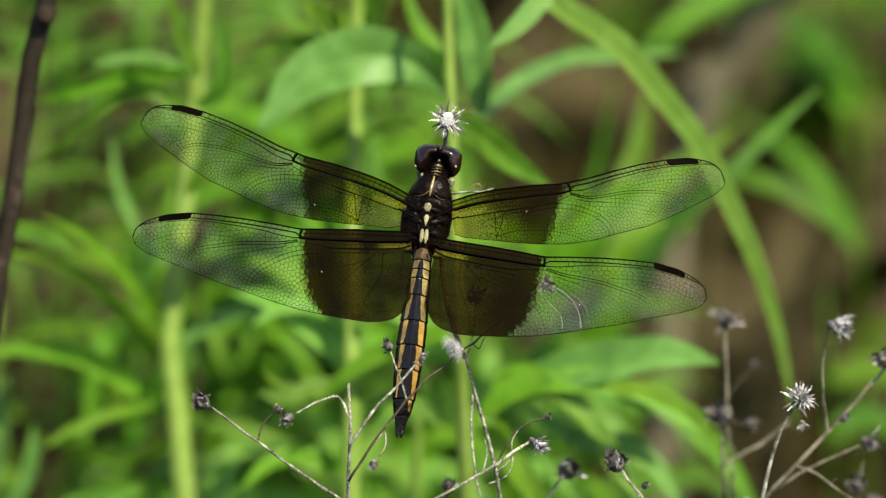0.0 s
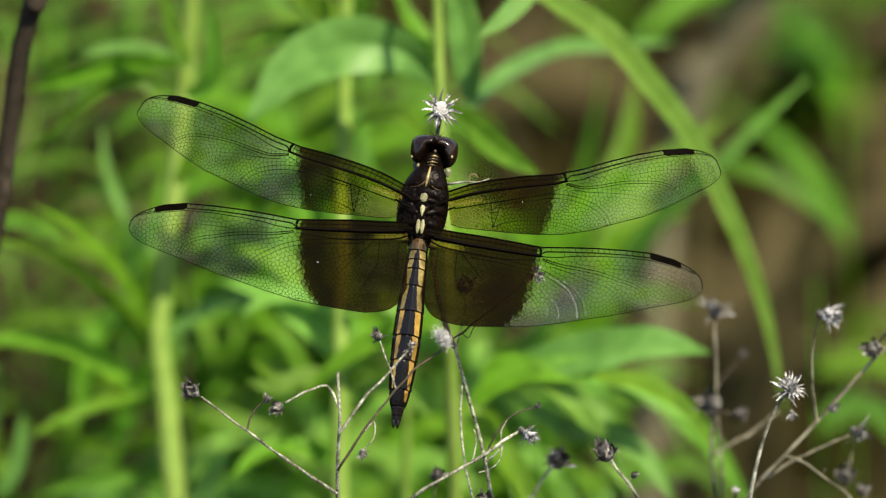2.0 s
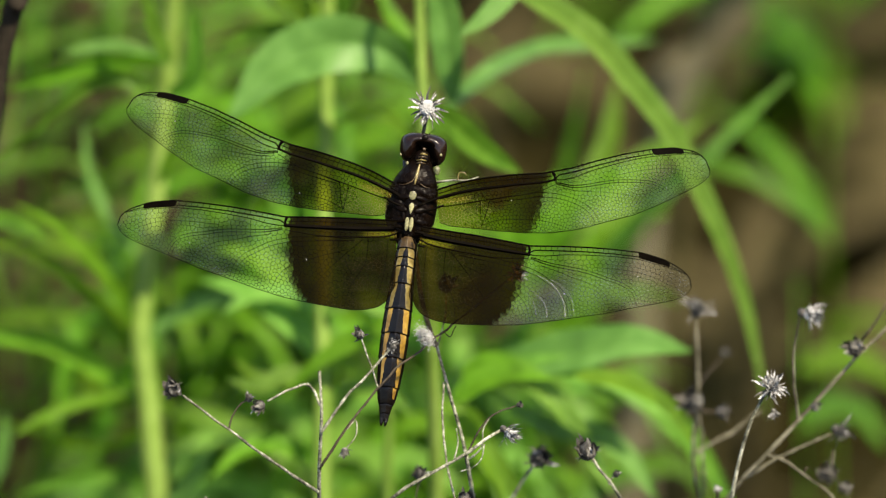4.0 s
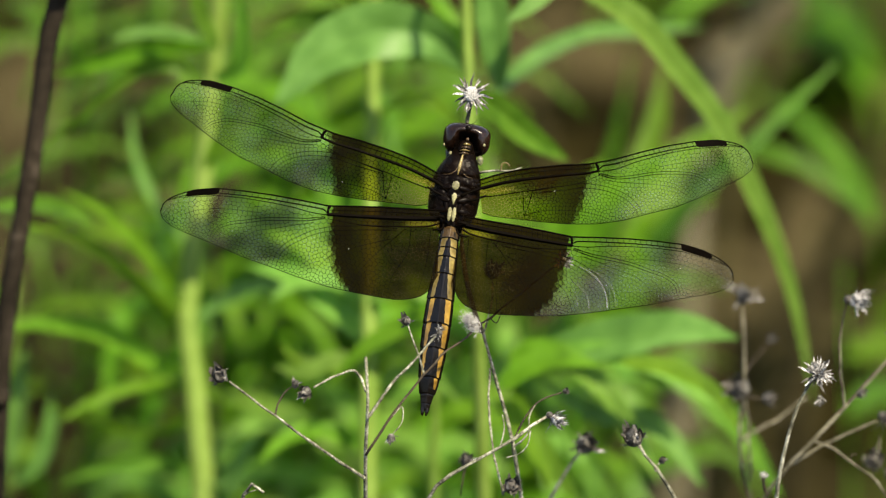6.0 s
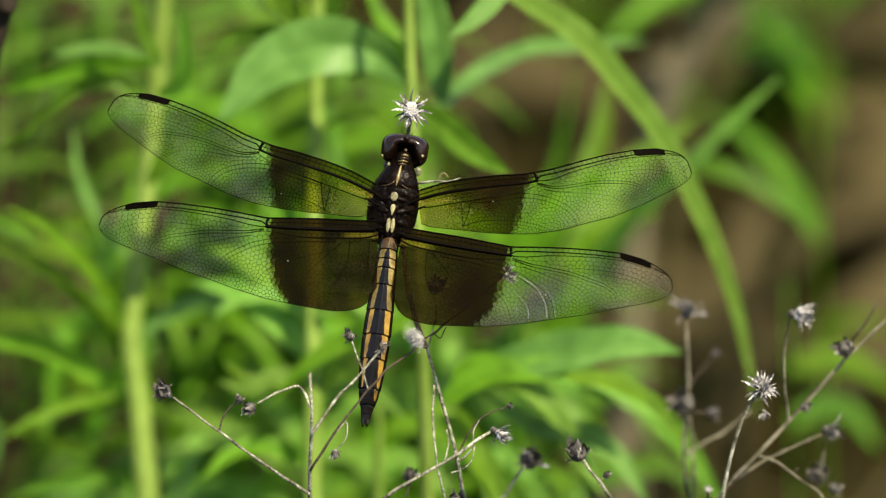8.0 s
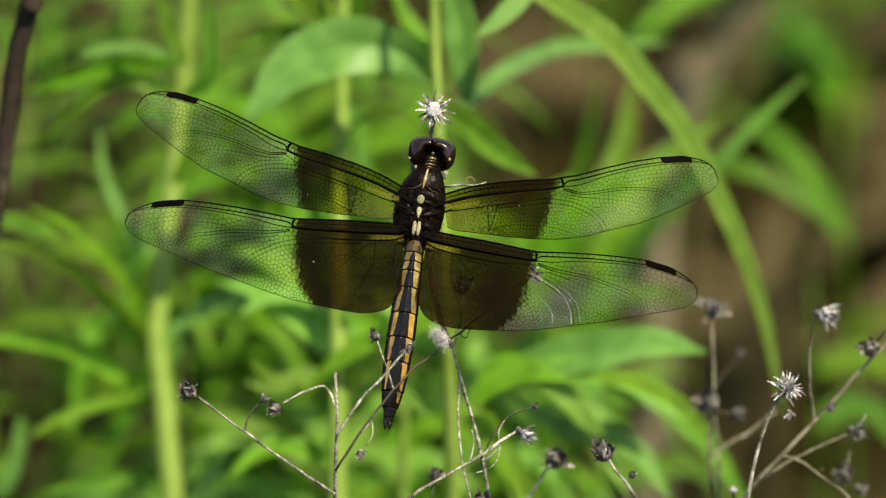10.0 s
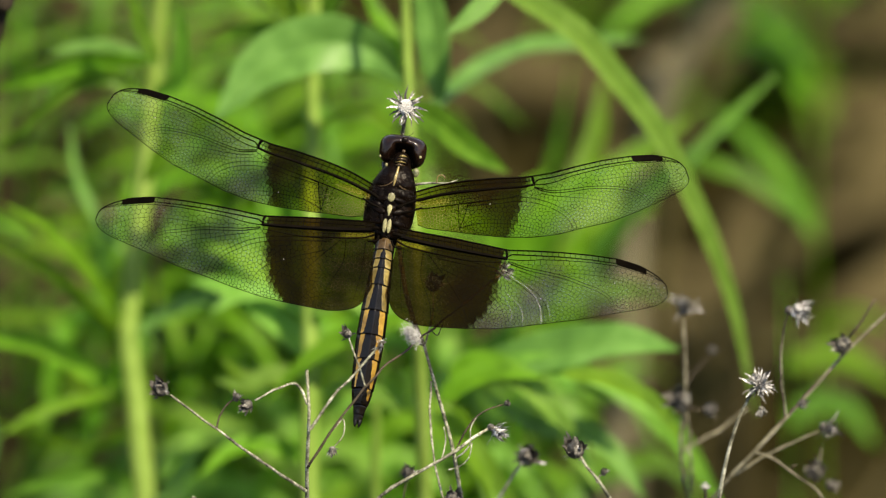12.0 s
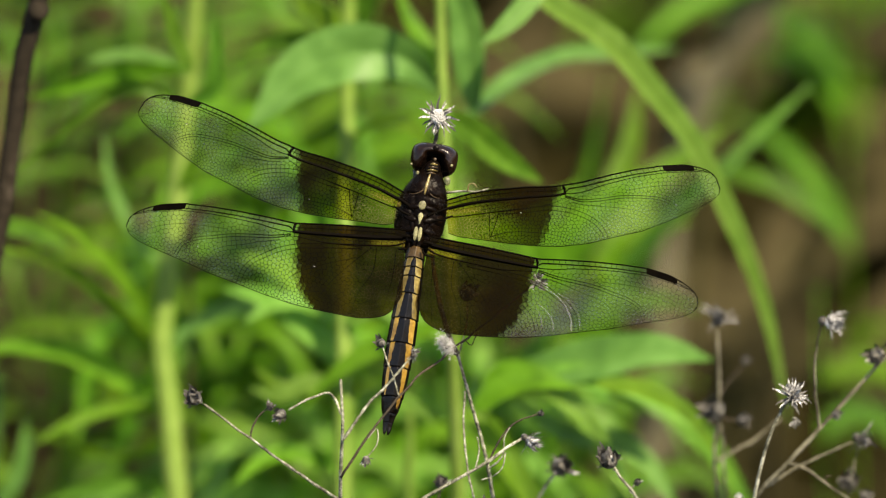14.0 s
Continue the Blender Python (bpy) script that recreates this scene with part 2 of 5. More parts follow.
    tint = node(nt, "ShaderNodeMix", data_type="RGBA")
    tint.inputs["B"].default_value = (0.110, 0.046, 0.009, 1)
    wire(nt, base, "Result", tint, "A")
    wire(nt, fac, 0, tint, "Factor")
    clear = nt.nodes.new("ShaderNodeBsdfTransparent")
    wire(nt, tint, "Result", clear, "Color")
    gloss = node(nt, "ShaderNodeBsdfGlossy", {"Roughness": 0.22, "Color": (0.9, 0.9, 0.85, 1)})
    bp = node(nt, "ShaderNodeBump", {"Strength": 0.25, "Distance": 0.0005})
    wire(nt, n1, "Fac", bp, "Height")
    wire(nt, bp, "Normal", gloss, "Normal")
    fres = node(nt, "ShaderNodeFresnel", {"IOR": 1.13})
    wire(nt, bp, "Normal", fres, "Normal")
    mx = node(nt, "ShaderNodeMixShader")
    wire(nt, fres, 0, mx, 0)
    wire(nt, clear, 0, mx, 1)
    wire(nt, gloss, 0, mx, 2)
    # milky sheen put into the colour as faint pale patches outside the smoke
    sheen_film = node(nt, "ShaderNodeBsdfDiffuse", {"Color": (0.75, 0.80, 0.80, 1)})
    amount = node(nt, "ShaderNodeMapRange", {"From Min": 0.40, "From Max": 0.66, "To Min": 0.0, "To Max": 0.022})
    wire(nt, n2, "Fac", amount, "Value")
    bare = node(nt, "ShaderNodeMath", {1: -1.0, 2: 1.0}, operation="MULTIPLY_ADD")
    wire(nt, patch, 0, bare, 0)
    thin = node(nt, "ShaderNodeMath", operation="MULTIPLY")
    wire(nt, amount, 0, thin, 0)
    wire(nt, bare, 0, thin, 1)
    if sheen_zone:
        # a painted sheen zone: centre along and across the wing, radius, strength
        dx = node(nt, "ShaderNodeMath", {1: sheen_zone[0]}, operation="SUBTRACT")
        dy = node(nt, "ShaderNodeMath", {1: sheen_zone[1]}, operation="SUBTRACT")
        wire(nt, mm, 0, dx, 0)
        wire(nt, ny, 0, dy, 0)
        both = node(nt, "ShaderNodeCombineXYZ")
        wire(nt, dx, 0, both, 0)
        wire(nt, dy, 0, both, 1)
        far = node(nt, "ShaderNodeVectorMath", operation="LENGTH")
        wire(nt, both, 0, far, 0)
        zone = node(nt, "ShaderNodeMapRange", {"From Min": sheen_zone[2] * 0.45, "From Max": sheen_zone[2], "To Min": sheen_zone[3], "To Max": 0.0}, interpolation_type="SMOOTHSTEP")
        wire(nt, far, "Value", zone, "Value")
        inner = node(nt, "ShaderNodeMath", operation="MULTIPLY")
        wire(nt, zone, 0, inner, 0)
        wire(nt, bare, 0, inner, 1)
        # it is tinted darker as well
        tint_zone = node(nt, "ShaderNodeMapRange", {"From Min": sheen_zone[2] * 0.6, "From Max": sheen_zone[2], "To Min": 0.42, "To Max": 0.0}, interpolation_type="SMOOTHSTEP")
        wire(nt, far, "Value", tint_zone, "Value")
        murk = node(nt, "ShaderNodeMath", operation="MAXIMUM")
        wire(nt, fac, 0, murk, 0)
        wire(nt, tint_zone, 0, murk, 1)
        wire(nt, murk, 0, tint, "Factor")
        more = node(nt, "ShaderNodeMath", operation="ADD")
        wire(nt, thin, 0, more, 0)
        wire(nt, inner, 0, more, 1)
        thin = more
    film = node(nt, "ShaderNodeMixShader")
    wire(nt, thin, 0, film, 0)
    wire(nt, mx, 0, film, 1)
    wire(nt, sheen_film, 0, film, 2)
    # the smoke itself is dull brown, the windows are horny and amber
    brown = node(nt, "ShaderNodeBsdfDiffuse", {"Color": (0.0068, 0.0048, 0.0014, 1)})
    dull = node(nt, "ShaderNodeMath", {1: 0.36}, operation="MULTIPLY")
    wire(nt, fac, 0, dull, 0)
    smoked = node(nt, "ShaderNodeMixShader")
    wire(nt, dull, 0, smoked, 0)
    wire(nt, film, 0, smoked, 1)
    wire(nt, brown, 0, smoked, 2)
    horn = node(nt, "ShaderNodeBsdfDiffuse", {"Color": (0.075, 0.058, 0.008, 1)})
    horny = node(nt, "ShaderNodeMath", {1: 0.5}, operation="MULTIPLY")
    wire(nt, win, 0, horny, 0)
    whole = node(nt, "ShaderNodeMixShader")
    wire(nt, horny, 0, whole, 0)
    wire(nt, smoked, 0, whole, 1)
    wire(nt, horn, 0, whole, 2)
    wire(nt, whole, 0, out, "Surface")
    return m


M_FORE = wing_skin("forewing_membrane", (15.3, 0.45, 0.0), 1.45, (10.5, 16.5, 4.0, 15.0), (0.06, 0.90, 0.25, 0.92), (0.55, 0.47, 0.09))
HIND_SMOKE = ((15.4, 0.0, 0.00027), 0.35, (5.0, 15.5, 0.5, 6.0), (0.84, 0.985, 0.97, 1.0), (0.66, 0.53, 0.09))
M_HIND_SHEEN = wing_skin("hindwing_membrane_sheen", *HIND_SMOKE, (17.6, -6.4, 6.0, 0.014))
M_HIND = wing_skin("hindwing_membrane", *HIND_SMOKE)


# ---- shapes ----
def mesh_of(name, verts, faces, mats, slots=None, smooth=True):
    me = bpy.data.meshes.new(name)
    me.from_pydata([tuple(v) for v in verts], [], faces)
    for m in mats:
        me.materials.append(m)
    if slots:
        me.polygons.foreach_set("material_index", slots)
    if smooth:
        me.polygons.foreach_set("use_smooth", [True] * len(me.polygons))
    me.update()
    return me


def part(name, shape, material, parent, label="", at=None, smooth=True):
    """Links one mesh under a thing or a part. shape: (verts, faces) or (verts, faces, slots) in the parent's space, or a mesh."""
    if isinstance(shape, bpy.types.Mesh):
        me = shape
    else:
        mats = material if isinstance(material, (list, tuple)) else [material]
        me = mesh_of(name, shape[0], shape[1], mats, shape[2] if len(shape) > 2 else None, smooth)
    ob = new(name, me)
    ob.parent = parent
    if at is not None:
        ob.matrix_basis = at
    return tagged(ob, label)


def thing(name, place, label, category, group="", kind=""):
    ob = new(name)
    ob.empty_display_size = 0.01
    ob.matrix_basis = place if isinstance(place, Matrix) else Matrix.Translation(place)
    return tagged(ob, label, category, group, kind)


def curve_through(points, n):
    """n + 1 points of a smooth curve through the given ones, at even steps."""
    p = [Vector(q) for q in points]
    h = [max(1e-7, (b - a).length) for a, b in zip(p, p[1:])]
    d = [(b - a) / w for a, b, w in zip(p, p[1:], h)]
    m = [d[0]] + [(d[i - 1] * h[i] + d[i] * h[i - 1]) / (h[i] + h[i - 1]) for i in range(1, len(d))] + [d[-1]]
    fine = []
    for i, w in enumerate(h):
        for k in range(16):
            t = k / 16
            fine.append(p[i] * (2 * t ** 3 - 3 * t * t + 1) + m[i] * (w * (t ** 3 - 2 * t * t + t)) + p[i + 1] * (3 * t * t - 2 * t ** 3) + m[i + 1] * (w * (t ** 3 - t * t)))
    fine.append(p[-1])
    run = [0.0]
    for a, b in zip(fine, fine[1:]):
        run.append(run[-1] + (b - a).length)
    xyz = np.array([tuple(v) for v in fine])
    steps = np.linspace(0, run[-1], n + 1)
    return [Vector([float(np.interp(s, run, xyz[:, k])) for k in range(3)]) for s in steps]


def tube(points, radii, n=24, sides=7, rough=0.0, seed=0, kink=0.0):
    """A round stalk along a curve; radii are spread evenly along it; rough: knobbliness as a share of the radius."""
    rnd = random.Random(seed)
    path = curve_through(points, n)
    if kink:
        path = [c + noise.noise_vector(c * 260 + Vector((seed * 3.1, 0, 0))) * (kink * math.sin(math.pi * i / n)) for i, c in enumerate(path)]
    verts, faces = [], []
    side = None
    for i, c in enumerate(path):
        tan = (path[min(i + 1, n)] - path[max(i - 1, 0)]).normalized()
        if side is None:
            side = tan.orthogonal().normalized()
        side = (side - tan * side.dot(tan)).normalized()
        other = tan.cross(side)
        r = float(np.interp(i / n, np.linspace(0, 1, len(radii)), radii))
        for k in range(sides):
            w = 2 * math.pi * k / sides
            f = r * (1 + rough * rnd.uniform(-1, 1))
            verts.append(c + side * (math.cos(w) * f) + other * (math.sin(w) * f))
    for i in range(n):
        for k in range(sides):
            a, b = i * sides + k, i * sides + (k + 1) % sides
            faces.append((a, b, b + sides, a + sides))
    faces.append(tuple(range(sides - 1, -1, -1)))
    faces.append(tuple(n * sides + k for k in range(sides)))
    return verts, faces


def shifted(shape, origin):
    return ([Vector(v) - origin for v in shape[0]], *shape[1:])


def leaf_shape(points, width, face, fold=0.25, n=16, tip=0.9, foot=0.45, wave=0.0, seed=0):
    """A lanceolate leaf along a curve: folded at the midrib, which stands proud below. face: the way its upper side looks."""
    rnd = random.Random(seed)
    path = curve_through(points, n)
    top = max((t / 60) ** foot * (1 - t / 60) ** tip for t in range(61))
    verts, faces = [], []
    ph = rnd.uniform(0, 6)
    for i, c in enumerate(path):
        tan = (path[min(i + 1, n)] - path[max(i - 1, 0)]).normalized()
        across = tan.cross(face)
        across = across.normalized() if across.length > 1e-6 else tan.orthogonal()
        nor = across.cross(tan).normalized()
        s = i / n
        w = 0.5 * width * max(0.05, (s ** foot * (1 - s) ** tip) / top)
        for k, (x, z) in enumerate(((-1, 1), (-0.62, 0.70), (-0.1, 0.05), (0, -0.10), (0.1, 0.05), (0.62, 0.70), (1, 1))):
            ripple = wave * w * math.sin(ph + s * 19 + (2 if x > 0 else 0)) * abs(x)
            verts.append(c + across * (x * w) + nor * (z * fold * w + ripple))
    for i in range(n):
        for k in range(6):
            a = i * 7 + k
            faces.append((a, a + 1, a + 8, a + 7))
    return verts, faces


def ball(centre, radii, nu=20, nv=12, keep=None):
    verts, faces = [], []
    for j in range(nv + 1):
        th = math.pi * j / nv
        for i in range(nu):
            ph = 2 * math.pi * i / nu
            verts.append(Vector((centre[0] + radii[0] * math.sin(th) * math.cos(ph), centre[1] + radii[1] * math.cos(th),
                                 centre[2] + radii[2] * math.sin(th) * math.sin(ph))))
    for j in range(nv):
        for i in range(nu):
            a, b = j * nu + i, j * nu + (i + 1) % nu
            faces.append((a, b, b + nu, a + nu))
    return verts, faces


def joined(*shapes):
    verts, faces = [], []
    for s in shapes:
        k = len(verts)
        verts += list(s[0])
        faces += [tuple(i + k for i in f) for f in s[1]]
    return verts, faces


def grown(shape, k):
    return ([Vector(v) * k for v in shape[0]], *shape[1:])


# ---- ground ----
def ground():
    ticks = [-60, -25, -10, -4, -2] + list(np.linspace(-1.2, 1.2, 61)) + [2, 4, 10, 25, 60]
    verts, faces = [], []
    n = len(ticks)
    for y in ticks:
        for x in ticks:
            h = 0.0
            if abs(x) < 1.5 and abs(y) < 1.5:
                h = 0.022 * noise.noise((x * 4, y * 4, 0.3)) + 0.010 * noise.noise((x * 15, y * 15, 4.1))
            verts.append((x, y + 0.5, h))
    for j in range(n - 1):
        for i in range(n - 1):
            faces.append((j * n + i, j * n + i + 1, (j + 1) * n + i + 1, (j + 1) * n + i))
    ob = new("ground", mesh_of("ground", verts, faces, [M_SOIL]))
    tagged(ob, "bare brown soil with old dead plant litter", "ground", kind="structure")


ground()


def litter():
    """Fallen straws and dead leaves on the soil."""
    rnd = random.Random(5)
    bits = []
    for i in range(880):
        x, y = rnd.uniform(-0.6, 0.6), rnd.uniform(-0.1, 1.3)
        if i >= 700:
            # it lies thickest on the bare patch
            x, y = rnd.uniform(-0.10, 0.14), rnd.uniform(0.38, 0.80)
        w = rnd.uniform(0, math.pi)
        ln = rnd.uniform(0.03, 0.13)
        d = Vector((math.cos(w), math.sin(w), rnd.uniform(-0.05, 0.25))) * ln
        z = 0.022 * noise.noise((x * 4, (y - 0.5) * 4, 0.3)) + 0.006
        c = Vector((x, y, z))
        if rnd.random() < 0.55:
            bits.append(tube([c, c + d * 0.5 + Vector((0, 0, 0.004)), c + d], [0.0012, 0.001, 0.0006], 4, 5))
        else:
            bits.append(leaf_shape([c, c + d * 0.3 + Vector((0, 0, 0.008)), c + d * 0.7], rnd.uniform(0.008, 0.022), Vector((rnd.uniform(-.5, .5), rnd.uniform(-.5, .5), 1)), 0.4, 6))
    v, f = joined(*bits)
    ob = new("dead_litter", mesh_of("dead_litter", v, f, [M_STRAW]))
    tagged(ob, "dry grey-brown straws and dead leaves lying on soil", "litter", kind="stuff")


litter()


# ---- living weeds behind the insect ----
def grounded(points):
    """Carries a stalk on from its lowest point to the soil."""
    last = points[-1]
    lean = (points[-1] - points[-2])
    lean = Vector((lean.x, lean.y, 0)) / max(1e-4, abs(lean.z)) * 0.25
    out = list(points)
    z = last.z
    for f in (0.55, 0.0):
        q = Vector((last.x + lean.x * (z - z * f), last.y + lean.y * (z - z * f), z * f - (0.02 if f == 0 else 0)))
        out.append(q)
    return out


def skyward(points, rise):
    """Carries a stalk on above its highest point."""
    d = points[0] - points[1]
    d = Vector((d.x * 0.6, d.y * 0.6, abs(d.z))).normalized()
    return [points[0] + d * rise, points[0] + d * (rise * 0.5)] + list(points)


def upright(a0, b0, a1, b1, d):
    """Two ends of a plumb stalk that stands d mm behind the focus at the picture's middle."""
    k = 0.08 * math.tan(TILT)
    return [spot(a0, b0, d + (b0 - 441) * k), spot((a0 + a1) / 2, (b0 + b1) / 2, d + ((b0 + b1) / 2 - 441) * k), spot(a1, b1, d + (b1 - 441) * k)]


def weed(stalk, radius, leaves, label, material=M_STEM, rise=0.1, name="weed", group="tall green weeds"):
    """stalk: places from the top down; leaves: (material, width in mm, facing, places...)."""
    pts = skyward(grounded(stalk), rise)
    foot = Vector((pts[-1].x, pts[-1].y, 0))
    root = thing(name, foot, label, "plant", group)
    part("stem", shifted(tube(pts, [radius * 0.35, radius * 0.8, radius, radius * 1.1, radius * 1.2], 30, 10, 0.03, len(name)), foot), material, root)
    for i, (mat, width, face, *places) in enumerate(leaves):
        part("leaf", shifted(leaf_shape(places, width * MM, face, 0.6 if mat is M_BLADE else 0.32, 20, 0.85, 0.85 if mat is M_LEAF_BLUE else 0.5, 0.05, i), foot), mat, root)
    return root


TO_EYE = -AHEAD
FACE_L = (TO_EYE + Vector((-0.5, 0, 0.7))).normalized()
FACE_R = (TO_EYE + Vector((0.5, 0, 0.7))).normalized()

# turned so that the sun only grazes it
FACE_DIM = Vector((-0.28, -0.68, -0.02)).normalized()
# seen against the light that comes through it
FACE_THRU = Vector((-0.75, -0.6, -0.2)).normalized()
FACE_BLADE = Vector((0.62, -0.72, 0.05)).normalized()
FACE_SIDE = Vector((-0.6, -0.85, 0.45)).normalized()
FACE_UP = (TO_EYE + Vector((0.1, 0, 0.9))).normalized()


def lf(mat, width, face, d, *ab):
    """A leaf for weed(): width in mm, places as across, down, across, down ...; d: mm behind the focus at foot and tip.
    """
    d0, d1 = d if isinstance(d, tuple) else (d, d)
    n = len(ab) // 2
    return (mat, width, face, *[spot(ab[2 * i], ab[2 * i + 1], d0 + (d1 - d0) * i / (n - 1)) for i in range(n)])


weed([spot(768, 0, 70), spot(784, 441, 66), spot(800, 882, 82)], 1.28 * MM, [
    lf(M_LEAF_BLUE, 8.8, FACE_SIDE, (84, 84), 770, 156, 716, 98, 640, 80, 544, 108, 432, 214),
    lf(M_LEAF_BLUE, 5.0, TO_EYE, (78, 84), 778, -70, 806, 0, 820, 100, 828, 196),
    lf(M_LEAF_SHADED, 4.4, FACE_BLADE, (66, 82), 780, 190, 830, 226, 880, 268, 950, 312),
    lf(M_BLADE, 4.3, FACE_R, (76, 112), 765, -210, 850, -100, 960, -4, 1066, 68, 1146, 160, 1216, 252, 1262, 345, 1310, 450, 1347, 560, 1370, 665, 1386, 740),
    lf(M_LEAF_BLUE, 4.4, FACE_L, (90, 142), 782, 226, 840, 180, 905, 128, 980, 96, 1080, 84, 1190, 76),
    lf(M_LEAF_BLUE, 3.2, FACE_R, (72, 66), 985, -80, 935, -20, 892, 28, 838, 70),
    lf(M_LEAF, 3.4, FACE_L, (80, 90), 790, 560, 700, 590, 600, 640, 520, 720),
    lf(M_LEAF, 3.0, FACE_R, 82, 795, 700, 850, 760, 900, 830, 920, 900),
    lf(M_LEAF_SHADED, 3.4, FACE_DIM, (84, 96), 772, 150, 740, 128, 700, 120, 660, 140),
    lf(M_LEAF, 3.0, FACE_R, (96, 100), 768, 130, 745, 80, 712, 20, 690, -40),
], "tall green weed with pale stem and long lance leaves", rise=0.04)

weed([spot(606, -20, 98), spot(604, 200, 100), spot(599, 480, 92), spot(596, 900, 92)], 1.35 * MM, [
    lf(M_LEAF, 4.0, FACE_UP, (106, 102), 605, 60, 580, 34, 545, 10, 500, -22),
    lf(M_LEAF_SHADED, 3.6, FACE_DIM, (106, 98), 606, 50, 630, 10, 650, -30, 690, -50),
    lf(M_LEAF, 3.6, FACE_UP, (106, 80), 605, 252, 650, 214, 705, 212, 768, 256),
    lf(M_LEAF_SHADED, 3.4, FACE_DIM, (112, 114), 604, 100, 540, 60, 480, 60, 400, 96),
    lf(M_LEAF_SHADED, 3.0, FACE_L, (100, 104), 602, 330, 560, 300, 510, 320, 460, 380),
    lf(M_BLADE, 3.6, FACE_R, (90, 84), 598, 560, 650, 540, 720, 560, 790, 600),
    lf(M_BLADE, 3.0, FACE_UP, (98, 98), 598, 570, 540, 530, 480, 528, 420, 560),
    lf(M_BLADE, 3.2, FACE_L, (92, 92), 598, 690, 540, 670, 490, 690, 430, 676),
    lf(M_LEAF, 2.8, FACE_R, (96, 94), 598, 710, 540, 690, 480, 672, 440, 640),
    lf(M_BLADE, 3.4, FACE_R, (92, 90), 597, 740, 650, 700, 700, 700, 760, 740),
    lf(M_LEAF, 3.2, FACE_UP, (98, 96), 596, 830, 520, 790, 460, 800, 400, 850),
    lf(M_LEAF, 5.0, FACE_UP, (100, 104), 599, 600, 550, 520, 490, 466, 410, 440),
    lf(M_BLADE, 4.4, FACE_UP, (98, 104), 598, 640, 530, 570, 460, 520, 380, 500),
    lf(M_LEAF, 4.2, FACE_UP, (104, 108), 601, 460, 560, 380, 520, 336, 450, 312),
], "slender green weed with narrow arching leaves")

weed([spot(335, -20, 108), spot(322, 130, 112), spot(304, 330, 116), spot(280, 538, 117), spot(272, 640, 115), spot(298, 760, 113), spot(302, 882, 114)], 1.75 * MM, [
    lf(M_LEAF, 2.7, FACE_R, (122, 96), 268, 650, 240, 585, 200, 540, 145, 495, 75, 452, -20, 424),
    lf(M_LEAF, 2.7, FACE_UP, (118, 92), 270, 600, 248, 556, 220, 508, 175, 450, 125, 404, 50, 362),
    lf(M_LEAF_SHADED, 3.2, FACE_R, (110, 92), 110, 424, 60, 402, 0, 392, -90, 398),
    lf(M_LEAF, 3.2, FACE_THRU, (124, 106), 330, 706, 270, 694, 200, 702, 130, 728, 50, 776),
    lf(M_LEAF, 2.4, FACE_UP, (128, 116), 350, 738, 300, 722, 240, 720, 190, 738),
    lf(M_LEAF, 4.0, FACE_UP, (126, 110), 268, 712, 215, 668, 130, 622, 30, 604, -60, 610),
    lf(M_LEAF, 3.4, FACE_THRU, (122, 112), 300, 760, 200, 790, 110, 770, 20, 742),
    lf(M_LEAF_BLUE, 3.0, FACE_UP, (122, 124), 280, 610, 340, 560, 400, 536, 490, 534),
    lf(M_LEAF, 3.0, FACE_THRU, (96, 100), 320, 110, 240, 110, 130, 138, 30, 164),
    lf(M_LEAF_BLUE, 2.2, FACE_UP, (98, 104), 322, 120, 270, 92, 210, 86, 140, 96),
    lf(M_LEAF_SHADED, 3.0, FACE_BLADE, (100, 100), 312, 220, 240, 140, 175, 158, 125, 198, 65, 248, 0, 300),
    lf(M_LEAF_BLUE, 1.9, FACE_BLADE, (128, 126), 286, 470, 220, 390, 186, 320, 172, 215),
    lf(M_LEAF_SHADED, 2.6, FACE_BLADE, (90, 84), 328, 120, 300, 60, 285, 10, 270, -40),
    lf(M_LEAF_SHADED, 2.6, FACE_DIM, (90, 84), 322, 170, 362, 150, 374, 90, 372, 10),
    lf(M_LEAF, 3.0, FACE_THRU, (104, 92), 305, 330, 360, 250, 420, 230, 500, 270),
    lf(M_LEAF_SHADED, 2.8, FACE_BLADE, (124, 116), 300, 880, 230, 846, 150, 850, 50, 884),
    lf(M_LEAF_BLUE, 2.8, FACE_UP, (118, 108), 302, 890, 340, 880, 375, 836, 410, 790),
], "leafy green weed with yellowish stem and drooping lance leaves")

weed(upright(-28, 560, -40, 900, 130), 0.8 * MM, [
    lf(M_LEAF_BLUE, 3.0, TO_EYE, (128, 124), -36, 880, -32, 800, -25, 730, -10, 640),
    lf(M_LEAF_BLUE, 2.6, TO_EYE, (128, 124), -34, 890, 10, 850, 30, 800, 36, 730),
], "pale green weed with upright narrow leaves", rise=0.004)

weed(upright(716, 560, 712, 900, 84), 1.25 * MM, [
    lf(M_LEAF, 3.6, FACE_L, (124, 116), 716, 640, 680, 600, 640, 590, 580, 620),
    lf(M_LEAF, 3.6, FACE_R, (128, 122), 714, 800, 750, 760, 800, 760, 850, 800),
], "green weed stem standing among leaves", rise=0.002)

